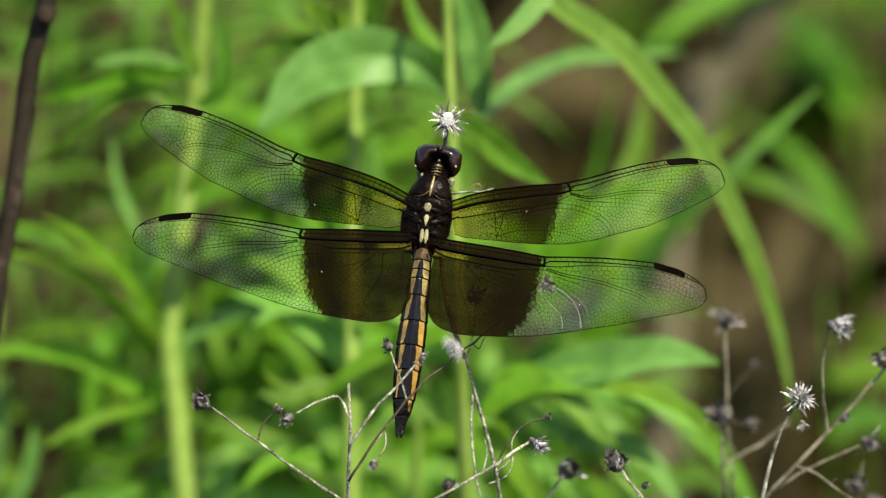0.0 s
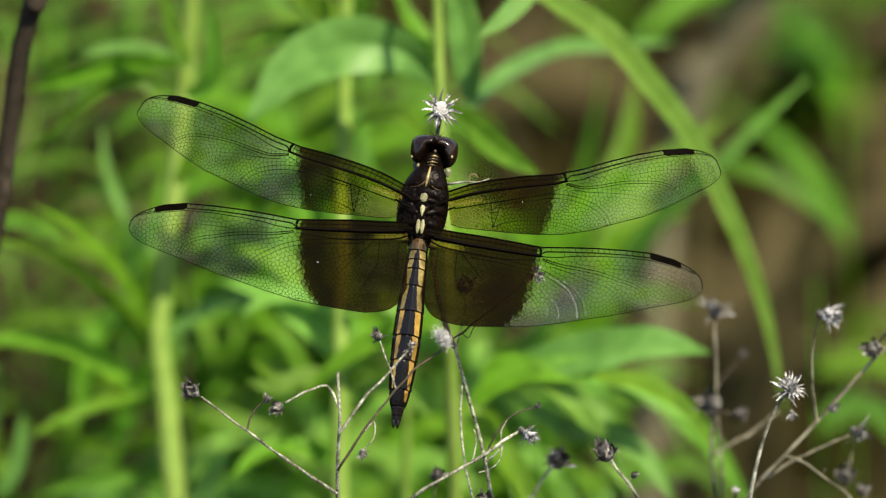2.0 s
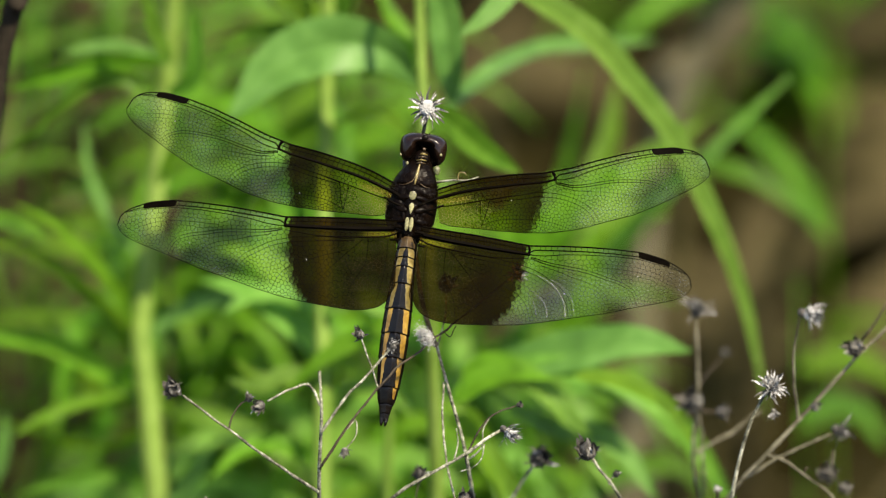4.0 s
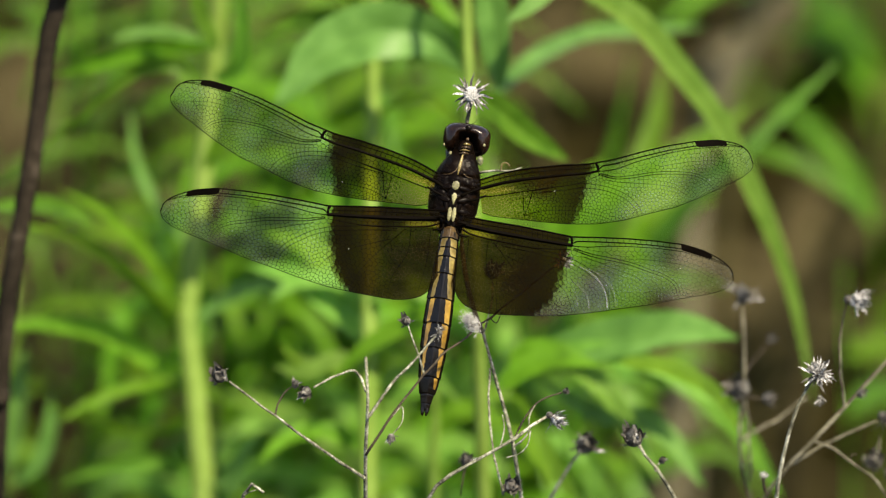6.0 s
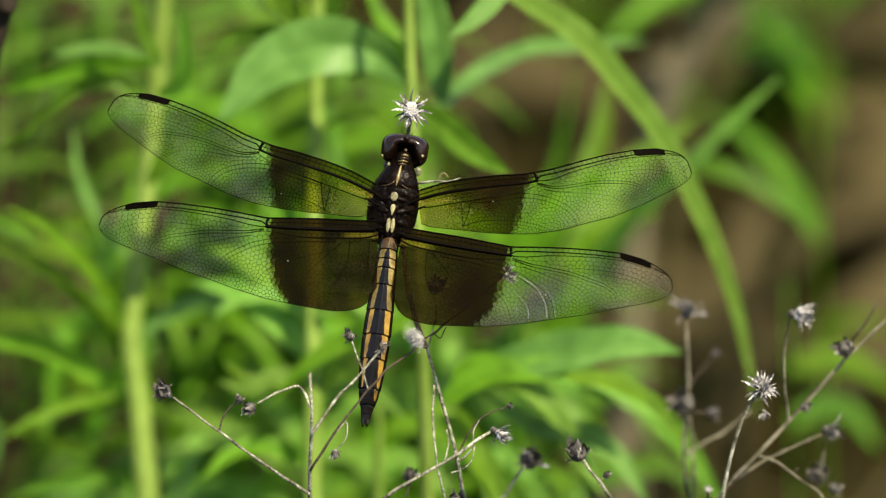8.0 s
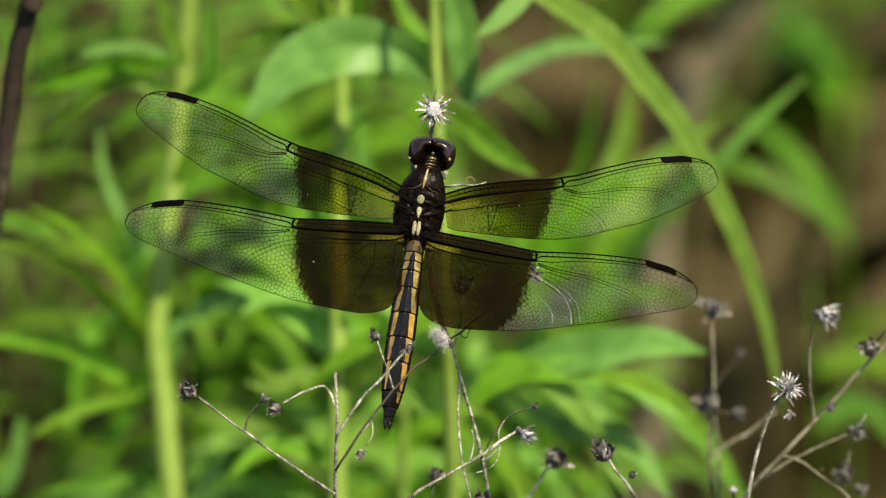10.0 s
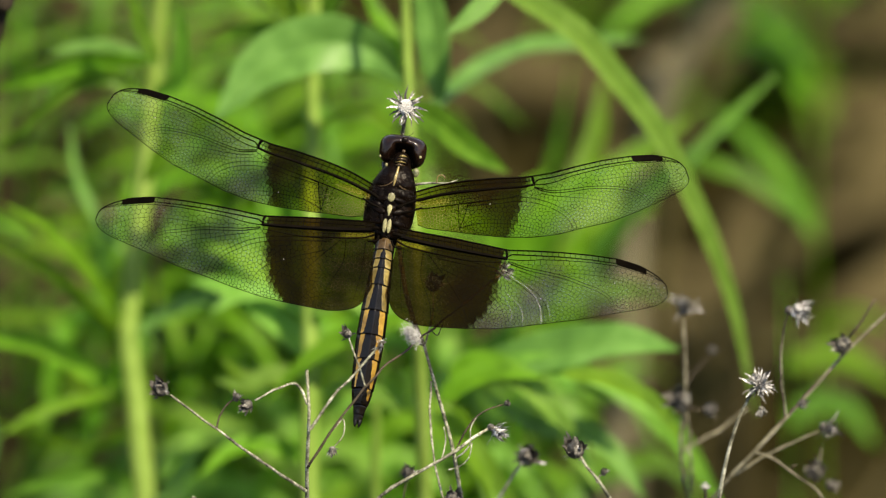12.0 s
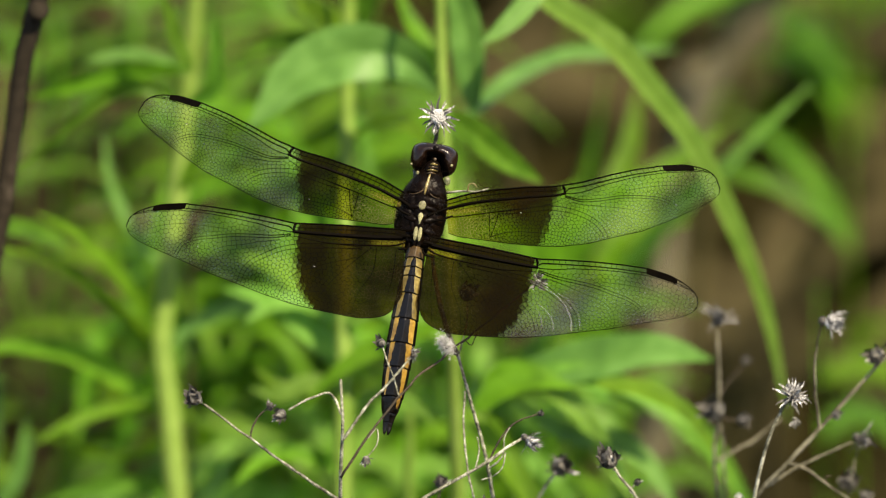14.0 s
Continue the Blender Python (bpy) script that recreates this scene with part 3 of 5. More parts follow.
# a lobed leaf spread wide on a short stem
weed(upright(848, 700, 842, 900, 90), 0.8 * MM, [
    lf(M_LEAF_BLUE, 7.0, FACE_UP, (92, 80), 846, 700, 900, 668, 980, 642, 1070, 624, 1150, 612, 1250, 626),
    lf(M_BLADE, 3.8, FACE_UP, (88, 82), 880, 660, 980, 656, 1080, 672, 1150, 700, 1222, 750),
    lf(M_BLADE, 3.6, FACE_UP, (88, 86), 860, 672, 950, 676, 1015, 724, 1060, 790, 1110, 880),
    lf(M_LEAF_SHADED, 4.2, FACE_BLADE, (92, 98), 1060, 676, 1160, 704, 1235, 770, 1280, 830, 1330, 910),
    lf(M_LEAF, 3.0, FACE_UP, (76, 74), 1040, 668, 1130, 680, 1205, 720, 1262, 800),
    lf(M_LEAF_BLUE, 3.8, FACE_UP, (96, 98), 900, 700, 1000, 760, 1100, 780, 1190, 890),
    lf(M_LEAF, 4.2, FACE_UP, (90, 92), 850, 720, 870, 780, 910, 840, 970, 920),
    lf(M_LEAF, 3.6, FACE_R, (86, 84), 846, 680, 880, 652, 920, 648, 990, 668),
    lf(M_LEAF, 4.0, FACE_UP, (74, 72), 830, 716, 870, 682, 930, 664, 1010, 676),
], "green weed with a wide deeply lobed leaf", rise=0.001)

# long grass blades arching over the bare patch
def grass_clump(foot, blades, label):
    root = thing("grass_clump", foot, label, "grass", "tall grass clumps")
    for i, (mat, width, face, *places) in enumerate(blades):
        part("blade", shifted(leaf_shape(places, width * MM, face, 0.30, 26, 0.55, 0.28, 0.02, i), foot), mat, root)
    return root


low = spot(960, 900, 230)
low = Vector((low.x, low.y + 0.03, 0))
grass_clump(low, [
    (M_BLADE, 6.2, FACE_UP, low, spot(960, 900, 232), spot(1000, 690, 190), spot(1085, 480, 166), spot(1180, 378, 150), spot(1270, 290, 138), spot(1345, 215, 132), spot(1425, 140, 130)),
    (M_LEAF_SHADED, 7.4, FACE_R, low + Vector((0.006, 0.02, 0)), spot(980, 900, 258), spot(1030, 640, 222), spot(1120, 430, 204), spot(1210, 330, 194), spot(1300, 292, 186), spot(1390, 335, 186), spot(1500, 430, 188)),
], "broad green grass blades bending to a pointed tip")


def random_weed(x, y, height, seed, leaf_mm=4.0, n=14, mat=M_LEAF, bare=0.12):
    """A leafy weed farther back: plumb stem, alternate arching leaves."""
    rnd = random.Random(seed)
    foot = Vector((x, y, 0))
    top = Vector((x + rnd.uniform(-0.02, 0.02), y + rnd.uniform(-0.02, 0.02), height))
    root = thing("weed", foot, "green weed with narrow pointed leaves along its stem", "plant", "tall green weeds")
    mid = (foot + top) / 2 + Vector((rnd.uniform(-0.01, 0.01), rnd.uniform(-0.01, 0.01), 0))
    part("stem", shifted(tube([foot - Vector((0, 0, 0.015)), mid, top], [0.0012, 0.0009, 0.0005], 14, 8), foot), M_LEAF, root)
    w = rnd.uniform(0, 6)
    for i in range(n):
        f = bare + (0.98 - bare) * i / (n - 1)
        base = foot.lerp(mid, f * 2) if f < 0.5 else mid.lerp(top, f * 2 - 1)
        w += 2.4
        ln = rnd.uniform(0.018, 0.034) * (1.1 - 0.5 * max(0, f - 0.6))
        out = Vector((math.cos(w), math.sin(w), 0))
        lift = rnd.uniform(0.15, 0.75)
        p1 = base + (out * 0.45 + Vector((0, 0, lift * 0.45))) * ln
        p2 = base + (out * 0.8 + Vector((0, 0, lift * 0.5))) * ln
        p3 = base + (out * 1.12 + Vector((0, 0, lift * 0.5 - rnd.uniform(0.2, 0.6)))) * ln
        part("leaf", shifted(leaf_shape([base, p1, p2, p3], leaf_mm * MM * rnd.uniform(0.7, 1.2), Vector((0, -0.1, 1)), 0.25, 9, 0.8, 0.5, 0.05, i), foot), mat, root)
    return root


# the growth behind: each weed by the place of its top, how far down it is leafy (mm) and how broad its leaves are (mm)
BACK = ((40, 330, 200, 8, 2.6, M_LEAF_SHADED), (215, 330, 210, 8, 2.8, M_LEAF_SHADED), (250, 60, 210, 16, 2.6, M_LEAF_SHADED), (395, 20, 190, 22, 2.8, M_LEAF_SHADED), (20, 60, 200, 14, 2.8, M_LEAF_SHADED),
        (455, 200, 210, 26, 3.2, M_LEAF), (370, 215, 200, 26, 3.0, M_LEAF_SHADED), (545, 250, 180, 22, 3.4, M_LEAF), (670, 250, 160, 30, 3.6, M_LEAF), (700, 140, 190, 12, 3.0, M_LEAF_SHADED),
        (375, 560, 210, 26, 3.8, M_LEAF), (430, 660, 200, 20, 4.0, M_BLADE), (450, 480, 200, 10, 3.6, M_LEAF), (650, 560, 190, 36, 4.2, M_BLADE), (700, 680, 180, 24, 4.4, M_BLADE),
        (570, 740, 190, 20, 4.2, M_BLADE), (370, 790, 210, 20, 4.2, M_LEAF), (470, 820, 190, 16, 4.4, M_BLADE), (790, 540, 190, 26, 4.0, M_BLADE), (100, 840, 230, 10, 4.0, M_LEAF),
        (800, 770, 180, 16, 4.2, M_LEAF), (900, 790, 185, 14, 4.4, M_LEAF), (990, 820, 190, 16, 4.6, M_LEAF_SHADED), (470, 380, 190, 22, 4.0, M_LEAF), (420, 330, 190, 16, 3.6, M_LEAF), (200, 800, 200, 14, 4.2, M_LEAF), (330, 640, 190, 18, 4.0, M_LEAF), (20, 790, 190, 14, 4.0, M_LEAF),
        (610, 400, 200, 30, 3.8, M_LEAF), (300, -20, 200, 16, 2.8, M_LEAF_SHADED), (330, 300, 220, 20, 3.0, M_LEAF))
for i, (a, b, d, leafy, wide, mat) in enumerate(BACK):
    top = spot(a, b, d)
    random_weed(top.x, top.y, top.z, 100 + i, wide, max(7, round(leafy * 0.62)), mat, 1 - leafy * MM / top.z)

# low growth between their feet
rnd = random.Random(21)
for i in range(9):
    x = -0.042 + 0.044 * (i + rnd.uniform(-0.4, 0.4)) / 8
    if not -0.027 < x < -0.018:
        random_weed(x, 0.20 + rnd.uniform(0.0, 0.22), rnd.uniform(0.025, 0.075), 300 + i, rnd.uniform(4.0, 7.0), 14, M_LEAF_SHADED if i % 3 == 0 else M_LEAF)

# sparse young weeds beyond the bare soil
for i in range(7):
    x = 0.030 + 0.085 * (i + rnd.uniform(-0.4, 0.4)) / 6
    random_weed(x, 0.44 + rnd.uniform(0.0, 0.20), rnd.uniform(0.02, 0.055), 360 + i, rnd.uniform(4.0, 6.0), 8)

# a weed that stands behind the far wings
weed(upright(962, 470, 955, 900, 150), 0.7 * MM, [
    lf(M_LEAF, 6.4, FACE_UP, (150, 142), 962, 520, 1000, 420, 1060, 350, 1150, 290),
    lf(M_LEAF, 5.0, FACE_UP, (150, 166), 962, 500, 1040, 390, 1096, 280, 1120, 140),
    lf(M_LEAF, 5.6, FACE_UP, (160, 178), 962, 530, 1060, 400, 1160, 300, 1270, 220),
    lf(M_LEAF, 6.0, FACE_UP, (160, 170), 960, 520, 1050, 440, 1130, 390, 1210, 380),
    lf(M_LEAF, 4.6, FACE_UP, (158, 150), 960, 640, 1030, 590, 1066, 520, 1078, 400),
    lf(M_LEAF, 4.6, FACE_L, (152, 150), 962, 500, 920, 420, 880, 400, 820, 400),
    lf(M_LEAF_SHADED, 3.6, FACE_R, (160, 170), 962, 600, 1080, 540, 1160, 520, 1232, 540),
    lf(M_LEAF, 5.0, FACE_UP, (148, 146), 960, 560, 930, 440, 955, 370, 1020, 310),
    lf(M_LEAF, 7.0, FACE_THRU, (176, 196), 962, 540, 1005, 390, 1045, 250, 1065, 110),
], "green weed with pointed leaves behind the insect", M_LEAF, rise=0.004)

# weeds round the bare patch
weed(upright(1440, 600, 1452, 900, 225), 0.6 * MM, [
    lf(M_LEAF, 4.6, FACE_R, (230, 236), 1446, 660, 1500, 640, 1560, 650, 1640, 700),
    lf(M_LEAF_SHADED, 4.0, FACE_R, (228, 232), 1450, 760, 1500, 720, 1540, 730, 1600, 800),
], "green weed with a few broad leaves over bare soil", M_LEAF, rise=0.01)
weed(upright(1492, 30, 1505, 900, 270), 0.5 * MM, [
    lf(M_LEAF, 4.8, FACE_L, (262, 290), 1490, 190, 1440, 110, 1380, 80, 1320, 110),
    lf(M_LEAF_SHADED, 4.4, FACE_L, (262, 290), 1490, 130, 1430, 50, 1360, 16, 1240, 10),
    lf(M_LEAF_SHADED, 4.2, FACE_R, (262, 246), 1496, 430, 1430, 320, 1360, 240, 1290, 195),
    lf(M_LEAF, 4.6, FACE_L, (262, 250), 1491, -80, 1330, -50, 1200, 10, 1090, 110),
    lf(M_LEAF, 3.6, FACE_R, (282, 274), 1498, 620, 1530, 580, 1560, 570, 1630, 590),
], "thin green weed with leaves in its upper part", M_LEAF, rise=0.02)


def dead_stalk(top, bottom, radius, mat=M_STRAW):
    pts = grounded([top, (top + bottom) / 2, bottom])
    foot = Vector((pts[-1].x, pts[-1].y, 0))
    root = thing("straw_stalk", foot, "old grey-brown dry straw stalk leaning over soil", "stalk", "old straw stalks")
    part("stem", shifted(tube(pts, [radius * 0.8, radius], 20, 8, 0.05), foot), mat, root)
    part("sheath", shifted(leaf_shape([pts[1], pts[1].lerp(pts[0], 0.6), pts[0] + Vector((0.004, 0, 0.004))], radius * 4, TO_EYE, 0.3, 8), foot), mat, root)


for a0, b0, a1, b1, d, r in ((1380, -40, 1240, 340, 330, 1.6), (880, 160, 900, 300, 330, 2.5), (1460, 420, 1330, 560, 330, 2.2), (1560, 250, 1420, 470, 300, 1.8),
                             (90, 430, 190, 560, 290, 2.0), (1500, 610, 1300, 640, 340, 2.6), (1140, 260, 1060, 420, 310, 2.0),
                             (190, 30, 120, 70, 260, 1.6), (150, 20, 110, 120, 280, 1.2), (326, 370, 324, 492, 128, 0.62), (560, 570, 500, 640, 320, 2.0), (230, 740, 150, 790, 300, 1.8)):
    dead_stalk(spot(a0, b0, d), spot(a1, b1, d + 12), r * MM)
for a0, b0, a1, b1, d, r in ((1570, 600, 1390, 630, 330, 2.6), (1215, 20, 1180, 130, 310, 0.9), (165, 20, 125, 80, 260, 0.9), (1560, 250, 1480, 290, 320, 1.8)):
    dead_stalk(spot(a0, b0, d), spot(a1, b1, d + 12), r * MM)

for a0, b0, a1, b1, d, r in ((1345, -30, 1222, 200, 262, 2.0), (1215, 120, 1190, 250, 300, 1.6)):
    dead_stalk(spot(a0, b0, d), spot(a1, b1, d + 12), r * MM, M_STRAW_PALE)


# the dark woody stalk
def dark_stalk():
    pts = [spot(90, -260, 40), spot(70, -80, 44), spot(52, 10, 47), spot(29, 100, 49), spot(16, 200, 50), spot(4, 290, 51), spot(-18, 420, 54), spot(-44, 580, 58), spot(-56, 730, 62), spot(-62, 920, 68)]
    pts = grounded(pts)
    foot = Vector((pts[-1].x, pts[-1].y, 0))
    root = thing("woody_stalk", foot, "dark brown dry woody stalk, leafless and slightly bent", "stalk")
    part("stem", shifted(tube(pts, [0.0013, 0.0014, 0.0014, 0.0015, 0.0019], 60, 11, 0.12, 3), foot), M_BARK, root)
    for (a, b, d) in ((-56, 728, 61), (57, 6, 46)):
        c = spot(a, b, d) - foot
        part("knot", ball(c, (0.0017, 0.0024, 0.0016), 12, 8), M_BARK, root)


dark_stalk()


# ---- dead asters ----
def bract_mesh(length, width, curl, material, seed):
    rnd = random.Random(seed)
    n = 6
    verts, faces = [], []
    for i in range(n + 1):
        s = i / n
        w = width * (0.75 + 0.5 * s - 1.15 * s * s)
        x = length * (s - 0.25 * curl * s ** 3)
        z = length * curl * s * s
        tw = 0.5 * curl * s
        y = length * 0.07 * s * math.sin(s * 5 + seed * 1.7)
        verts += [(x, y - w * math.cos(tw), z - w * math.sin(tw)), (x, y, z - width * 0.35 * (1 - s)), (x, y + w * math.cos(tw), z + w * math.sin(tw))]
    for i in range(n):
        a = i * 3
        faces += [(a, a + 1, a + 4, a + 3), (a + 1, a + 2, a + 5, a + 4)]
    return mesh_of("bract", verts, faces, [material])


BRACTS = {}
for nm, mat in (("pale", M_BRACT_PALE), ("dark", M_BRACT_DARK)):
    BRACTS[nm] = [bract_mesh(0.0026, 0.00026, c, mat, k) for k, c in enumerate((-0.35, 0.1, 0.35, 0.7, -0.1))]


BRACTS["broad"] = [bract_mesh(0.0024, 0.00048, c, m, k) for k, (c, m) in enumerate(((0.5, M_BRACT_PALE), (-0.3, M_BRACT_DARK), (0.8, M_BRACT_DARK), (0.2, M_BRACT_DARK), (-0.5, M_BRACT_PALE)))]
BRACTS["flake"] = [bract_mesh(0.0026, w, c, M_BRACT_PALE, k) for k, (c, w) in enumerate(((0.6, 0.00040), (-0.5, 0.00030), (0.9, 0.00036), (-0.8, 0.00044), (0.2, 0.00024)))]
BRACTS["grey"] = [bract_mesh(0.0026, w, c, M_BRACT_GREY, k) for k, (c, w) in enumerate(((0.5, 0.00036), (-0.4, 0.00030), (0.8, 0.00034), (-0.1, 0.00040)))]
BRACTS["scale"] = [bract_mesh(0.0022, 0.00066, c, M_BRACT_DARK, k) for k, c in enumerate((-0.3, 0.15, 0.4, -0.1))]


def facing(place, way, spin=0.0):
    q = Vector(way).normalized().to_track_quat("Z", "Y")
    return Matrix.Translation(place) @ q.to_matrix().to_4x4() @ Matrix.Rotation(spin, 4, "Z")


def flower_head(parent, origin, place, way, r, style, seed):
    """A dried flower head: receptacle with its bracts. style: star (open, silvery), bud (closed, brown), fan, grey, rag and torn (withered), wool (with seed hairs)."""
    rnd = random.Random(seed)
    k = r / 0.0029 * (1.5 if style == "bud" else 1.25 if style == "torn" else 1.0)
    at = facing(place - origin, way, rnd.uniform(0, 6))
    if style == "star":
        core = joined(ball((0, 0, 0), (0.00105, 0.00105, 0.00055), 18, 8), *[ball((0.0009 * math.cos(i * 2.4) * (i / 30) ** 0.5, 0.0009 * math.sin(i * 2.4) * (i / 30) ** 0.5, 0.00058 - 0.0002 * i / 30), (0.00013, 0.00013, 0.00012), 6, 4) for i in range(30)])
        head = part("flower_head", grown(core, k), M_FLUFF, parent, "open silvery dried flower head with ragged bracts", at)
        rows = ((11, -0.05, "pale", 1.0), (7, 0.4, "grey", 0.8), (16, -0.2, "dark", 1.05))
    elif style == "bud":
        core = ball((0, 0, -0.0002), (0.00095, 0.00095, 0.0009), 12, 8)
        head = part("flower_head", grown(core, k), M_BRACT_DARK, parent, "closed dark brown dried flower head", at)
        rows = ((9, 1.5, "scale", 0.84), (8, 1.36, "scale", 0.76), (7, 1.18, "scale", 0.60), (4, 0.7, "scale", 0.42), (4, -0.3, "dark", 0.40), (4, 1.4, "broad", 0.7))
    elif style == "fan":
        core = ball((0, 0, -0.0003), (0.00065, 0.0008, 0.00065), 12, 8)
        head = part("flower_head", grown(core, k), M_BRACT_DARK, parent, "withered flower head with pale bracts fanned out of a dark cup", at)
        rows = ((14, 1.3, "pale", 1.15), (16, 1.0, "pale", 1.2), (12, 0.72, "flake", 1.0), (5, 1.1, "scale", 0.5), (2, 0.2, "dark", 0.9))
    elif style == "grey":
        core = ball((0, 0, -0.0003), (0.0008, 0.0008, 0.0007), 12, 8)
        head = part("flower_head", grown(core, k), M_BRACT_DARK, parent, "weathered grey flower head, its bracts fanned from a dark cup", at)
        rows = ((9, 0.75, "grey", 1.05), (10, 0.45, "grey", 1.1), (9, 1.15, "grey", 0.95), (7, 0.9, "scale", 0.55), (3, 0.0, "dark", 0.8))
    elif style == "rag":
        core = ball((0, 0, -0.0002), (0.0008, 0.0008, 0.0007), 12, 8)
        head = part("flower_head", grown(core, k), M_BRACT_DARK, parent, "ragged silvery flower head with drooping bracts", at)
        rows = ((9, 0.95, "flake", 0.72), (10, 0.50, "flake", 0.85), (8, 0.15, "grey", 0.95), (8, 1.25, "pale", 0.7), (7, -0.35, "dark", 0.95), (6, -0.1, "pale", 0.95))
    elif style == "torn":
        core = ball((0, 0, 0.0), (0.0006, 0.0006, 0.0006), 12, 8)
        head = part("flower_head", grown(core, k), M_BRACT_PALE, parent, "torn silvery dried flower head with ragged bracts", at)
        rows = ((6, 1.15, "scale", 0.75), (9, 0.8, "broad", 0.8), (7, 0.5, "flake", 0.7), (7, 0.95, "flake", 0.7), (6, 0.2, "pale", 0.8), (8, 0.0, "dark", 0.8), (5, -0.3, "dark", 0.7))
    else:
        # tangled hairs: each starts anywhere in the tuft and runs any way
        hairs = []
        for i in range(2400):
            o = Vector((rnd.gauss(0, 0.50), rnd.gauss(0, 0.50), rnd.gauss(0.1, 1.0))) * 0.001
            d = Vector((rnd.gauss(0, 1), rnd.gauss(0, 1), rnd.gauss(0, 1))).normalized()
            ln = rnd.uniform(0.0002, 0.00055)
            side = d.orthogonal().normalized() * 0.000028
            bend = Vector((rnd.uniform(-1, 1), rnd.uniform(-1, 1), rnd.uniform(-1, 1))) * 0.0002
            hairs.append(([o - side, o + side, o + d * ln * 0.6 + bend + side, o + d * ln + bend * 2, o + d * ln * 0.6 + bend - side], [(0, 1, 2, 3, 4)]))
        cup = ball((0, 0, -0.0003), (0.0007, 0.0007, 0.0008), 12, 8)
        core = joined(cup, *hairs)
        core = (*core, [1] * len(cup[1]) + [0] * len(hairs))
        head = part("flower_head", grown(core, k), [M_WOOL, M_BRACT_DARK], parent, "dried flower head with a tuft of white seed hairs", at)
        rows = ((6, -0.4, "dark", 0.5),)
    for count, lift, tone, ln in rows:
        for i in range(count):
            w = 2 * math.pi * (i + rnd.uniform(-0.3, 0.3)) / count
            cup = Matrix.Translation((0.00055 * k, 0, -0.0008 * k)) if style in ("bud", "torn") and lift > 0 else Matrix.Identity(4)
            m = Matrix.Rotation(w, 4, "Z") @ cup @ Matrix.Rotation(-(lift + rnd.uniform(-0.3, 0.3) * (0.55 if style == "bud" else 1)), 4, "Y") @ Matrix.Translation((0.0005 * k, 0, 0)) @ Matrix.Scale(k * ln * rnd.uniform(0.6, 1.12), 4) @ Matrix.Rotation(rnd.uniform(-0.6, 0.6), 4, "X")
            part("bract", rnd.choice(BRACTS[tone]), None, head, at=m)
    return head


def dead_plant(base, stalks, heads, label, name="dead_aster", tone=M_TWIG):
    """stalks: (part name, material, radius from, radius to in mm, places); heads: (place, way, size in mm, style)."""
    pts = grounded(base)
    foot = Vector((pts[-1].x, pts[-1].y, 0))
    root = thing(name, foot, label, "dead plant", "dead asters")
    part("stem", shifted(tube(pts, [0.00024, 0.00030, 0.00034, 0.00042, 0.0005, 0.0007], 90, 7, 0.2, 7, 0.0003), foot), tone, root)
    for i, (nm, mat, r0, r1, *places) in enumerate(stalks):
        part(nm, shifted(tube(places, [r0 * 0.66 * MM, (r0 + r1) * 0.33 * MM, r1 * 0.66 * MM], 36, 6, 0.24, i, 0.00035), foot), mat, root)
    for i, (place, way, r, style) in enumerate(heads):
        flower_head(root, foot, place, way, r * MM, style, i * 7 + len(stalks))
    return root


V = Vector

# stalk beside the tail of the insect
dead_plant([spot(592, 660, -8), spot(596, 740, -8), spot(592, 830, -4), spot(592, 900, 0)], [
    ("branch", M_TWIG, 0.36, 0.24, spot(590, 874, -3), spot(520, 828, -6), spot(432, 765, -8), spot(350, 704, -9)),
    ("branch", M_TWIG_DARK, 0.22, 0.16, spot(432, 764, -8), spot(436, 742, -8), spot(448, 722, -8), spot(464, 711, -8)),
    ("branch", M_TWIG, 0.30, 0.22, spot(593, 722, -8), spot(580, 694, -8), spot(572, 684, -8), spot(545, 691, -8), spot(500, 714, -8)),
    ("branch", M_TWIG, 0.34, 0.22, spot(594, 770, -8), spot(640, 705, -9), spot(690, 655, -9), spot(716, 622, -9)),
] + [
    ("branch", M_TWIG_DARK, 0.30, 0.20, spot(592, 834, -5), spot(640, 762, -6), spot(700, 686, -6), spot(770, 620, -2), spot(828, 578, 5), spot(885, 530, 10), spot(938, 490, 12)),
    ("branch", M_TWIG, 0.22, 0.16, spot(696, 690, -6), spot(682, 650, -6), spot(666, 602, -6)),
    ("branch", M_TWIG, 0.17, 0.12, spot(640, 764, -6), spot(655, 748, -6), spot(658, 770, -6), spot(638, 800, -6)),
    ("branch", M_TWIG_DARK, 0.14, 0.10, spot(812, 590, 4), spot(824, 600, 4), spot(834, 580, 4)),
], [
    (spot(332, 692, -9), (TO_EYE + V((-0.6, 0, 0.6))), 2.2, "bud"),
    (spot(486, 722, -8), (TO_EYE + V((-0.6, 0, -0.5))), 1.5, "bud"),
    (spot(467, 709, -8), V((0.3, -0.3, 1)), 1.0, "bud"),
    (spot(722, 617, -9), V((0.8, -0.4, -0.2)), 1.2, "torn"),
    (spot(663, 596, -6), V((-0.4, -0.4, 0.7)), 1.35, "bud"),
    (spot(637, 803, -6), V((0, -0.3, -1)), 1.1, "bud"),
    (spot(942, 488, 9), V((0.3, -0.7, 0.5)), 1.45, "torn"),
], "dry grey branching stalk with small withered flower heads")

# a curled dry tip beside it
dead_plant([spot(412, 900, -5), spot(409, 888, -5), spot(396, 884, -5), spot(382, 890, -4), spot(374, 912, -3), spot(372, 950, 0)], [
    ("branch", M_TWIG, 0.18, 0.12, spot(376, 905, -4), spot(388, 900, -5), spot(398, 896, -5)),
], [], "thin dry stalk with a curled leafless tip")

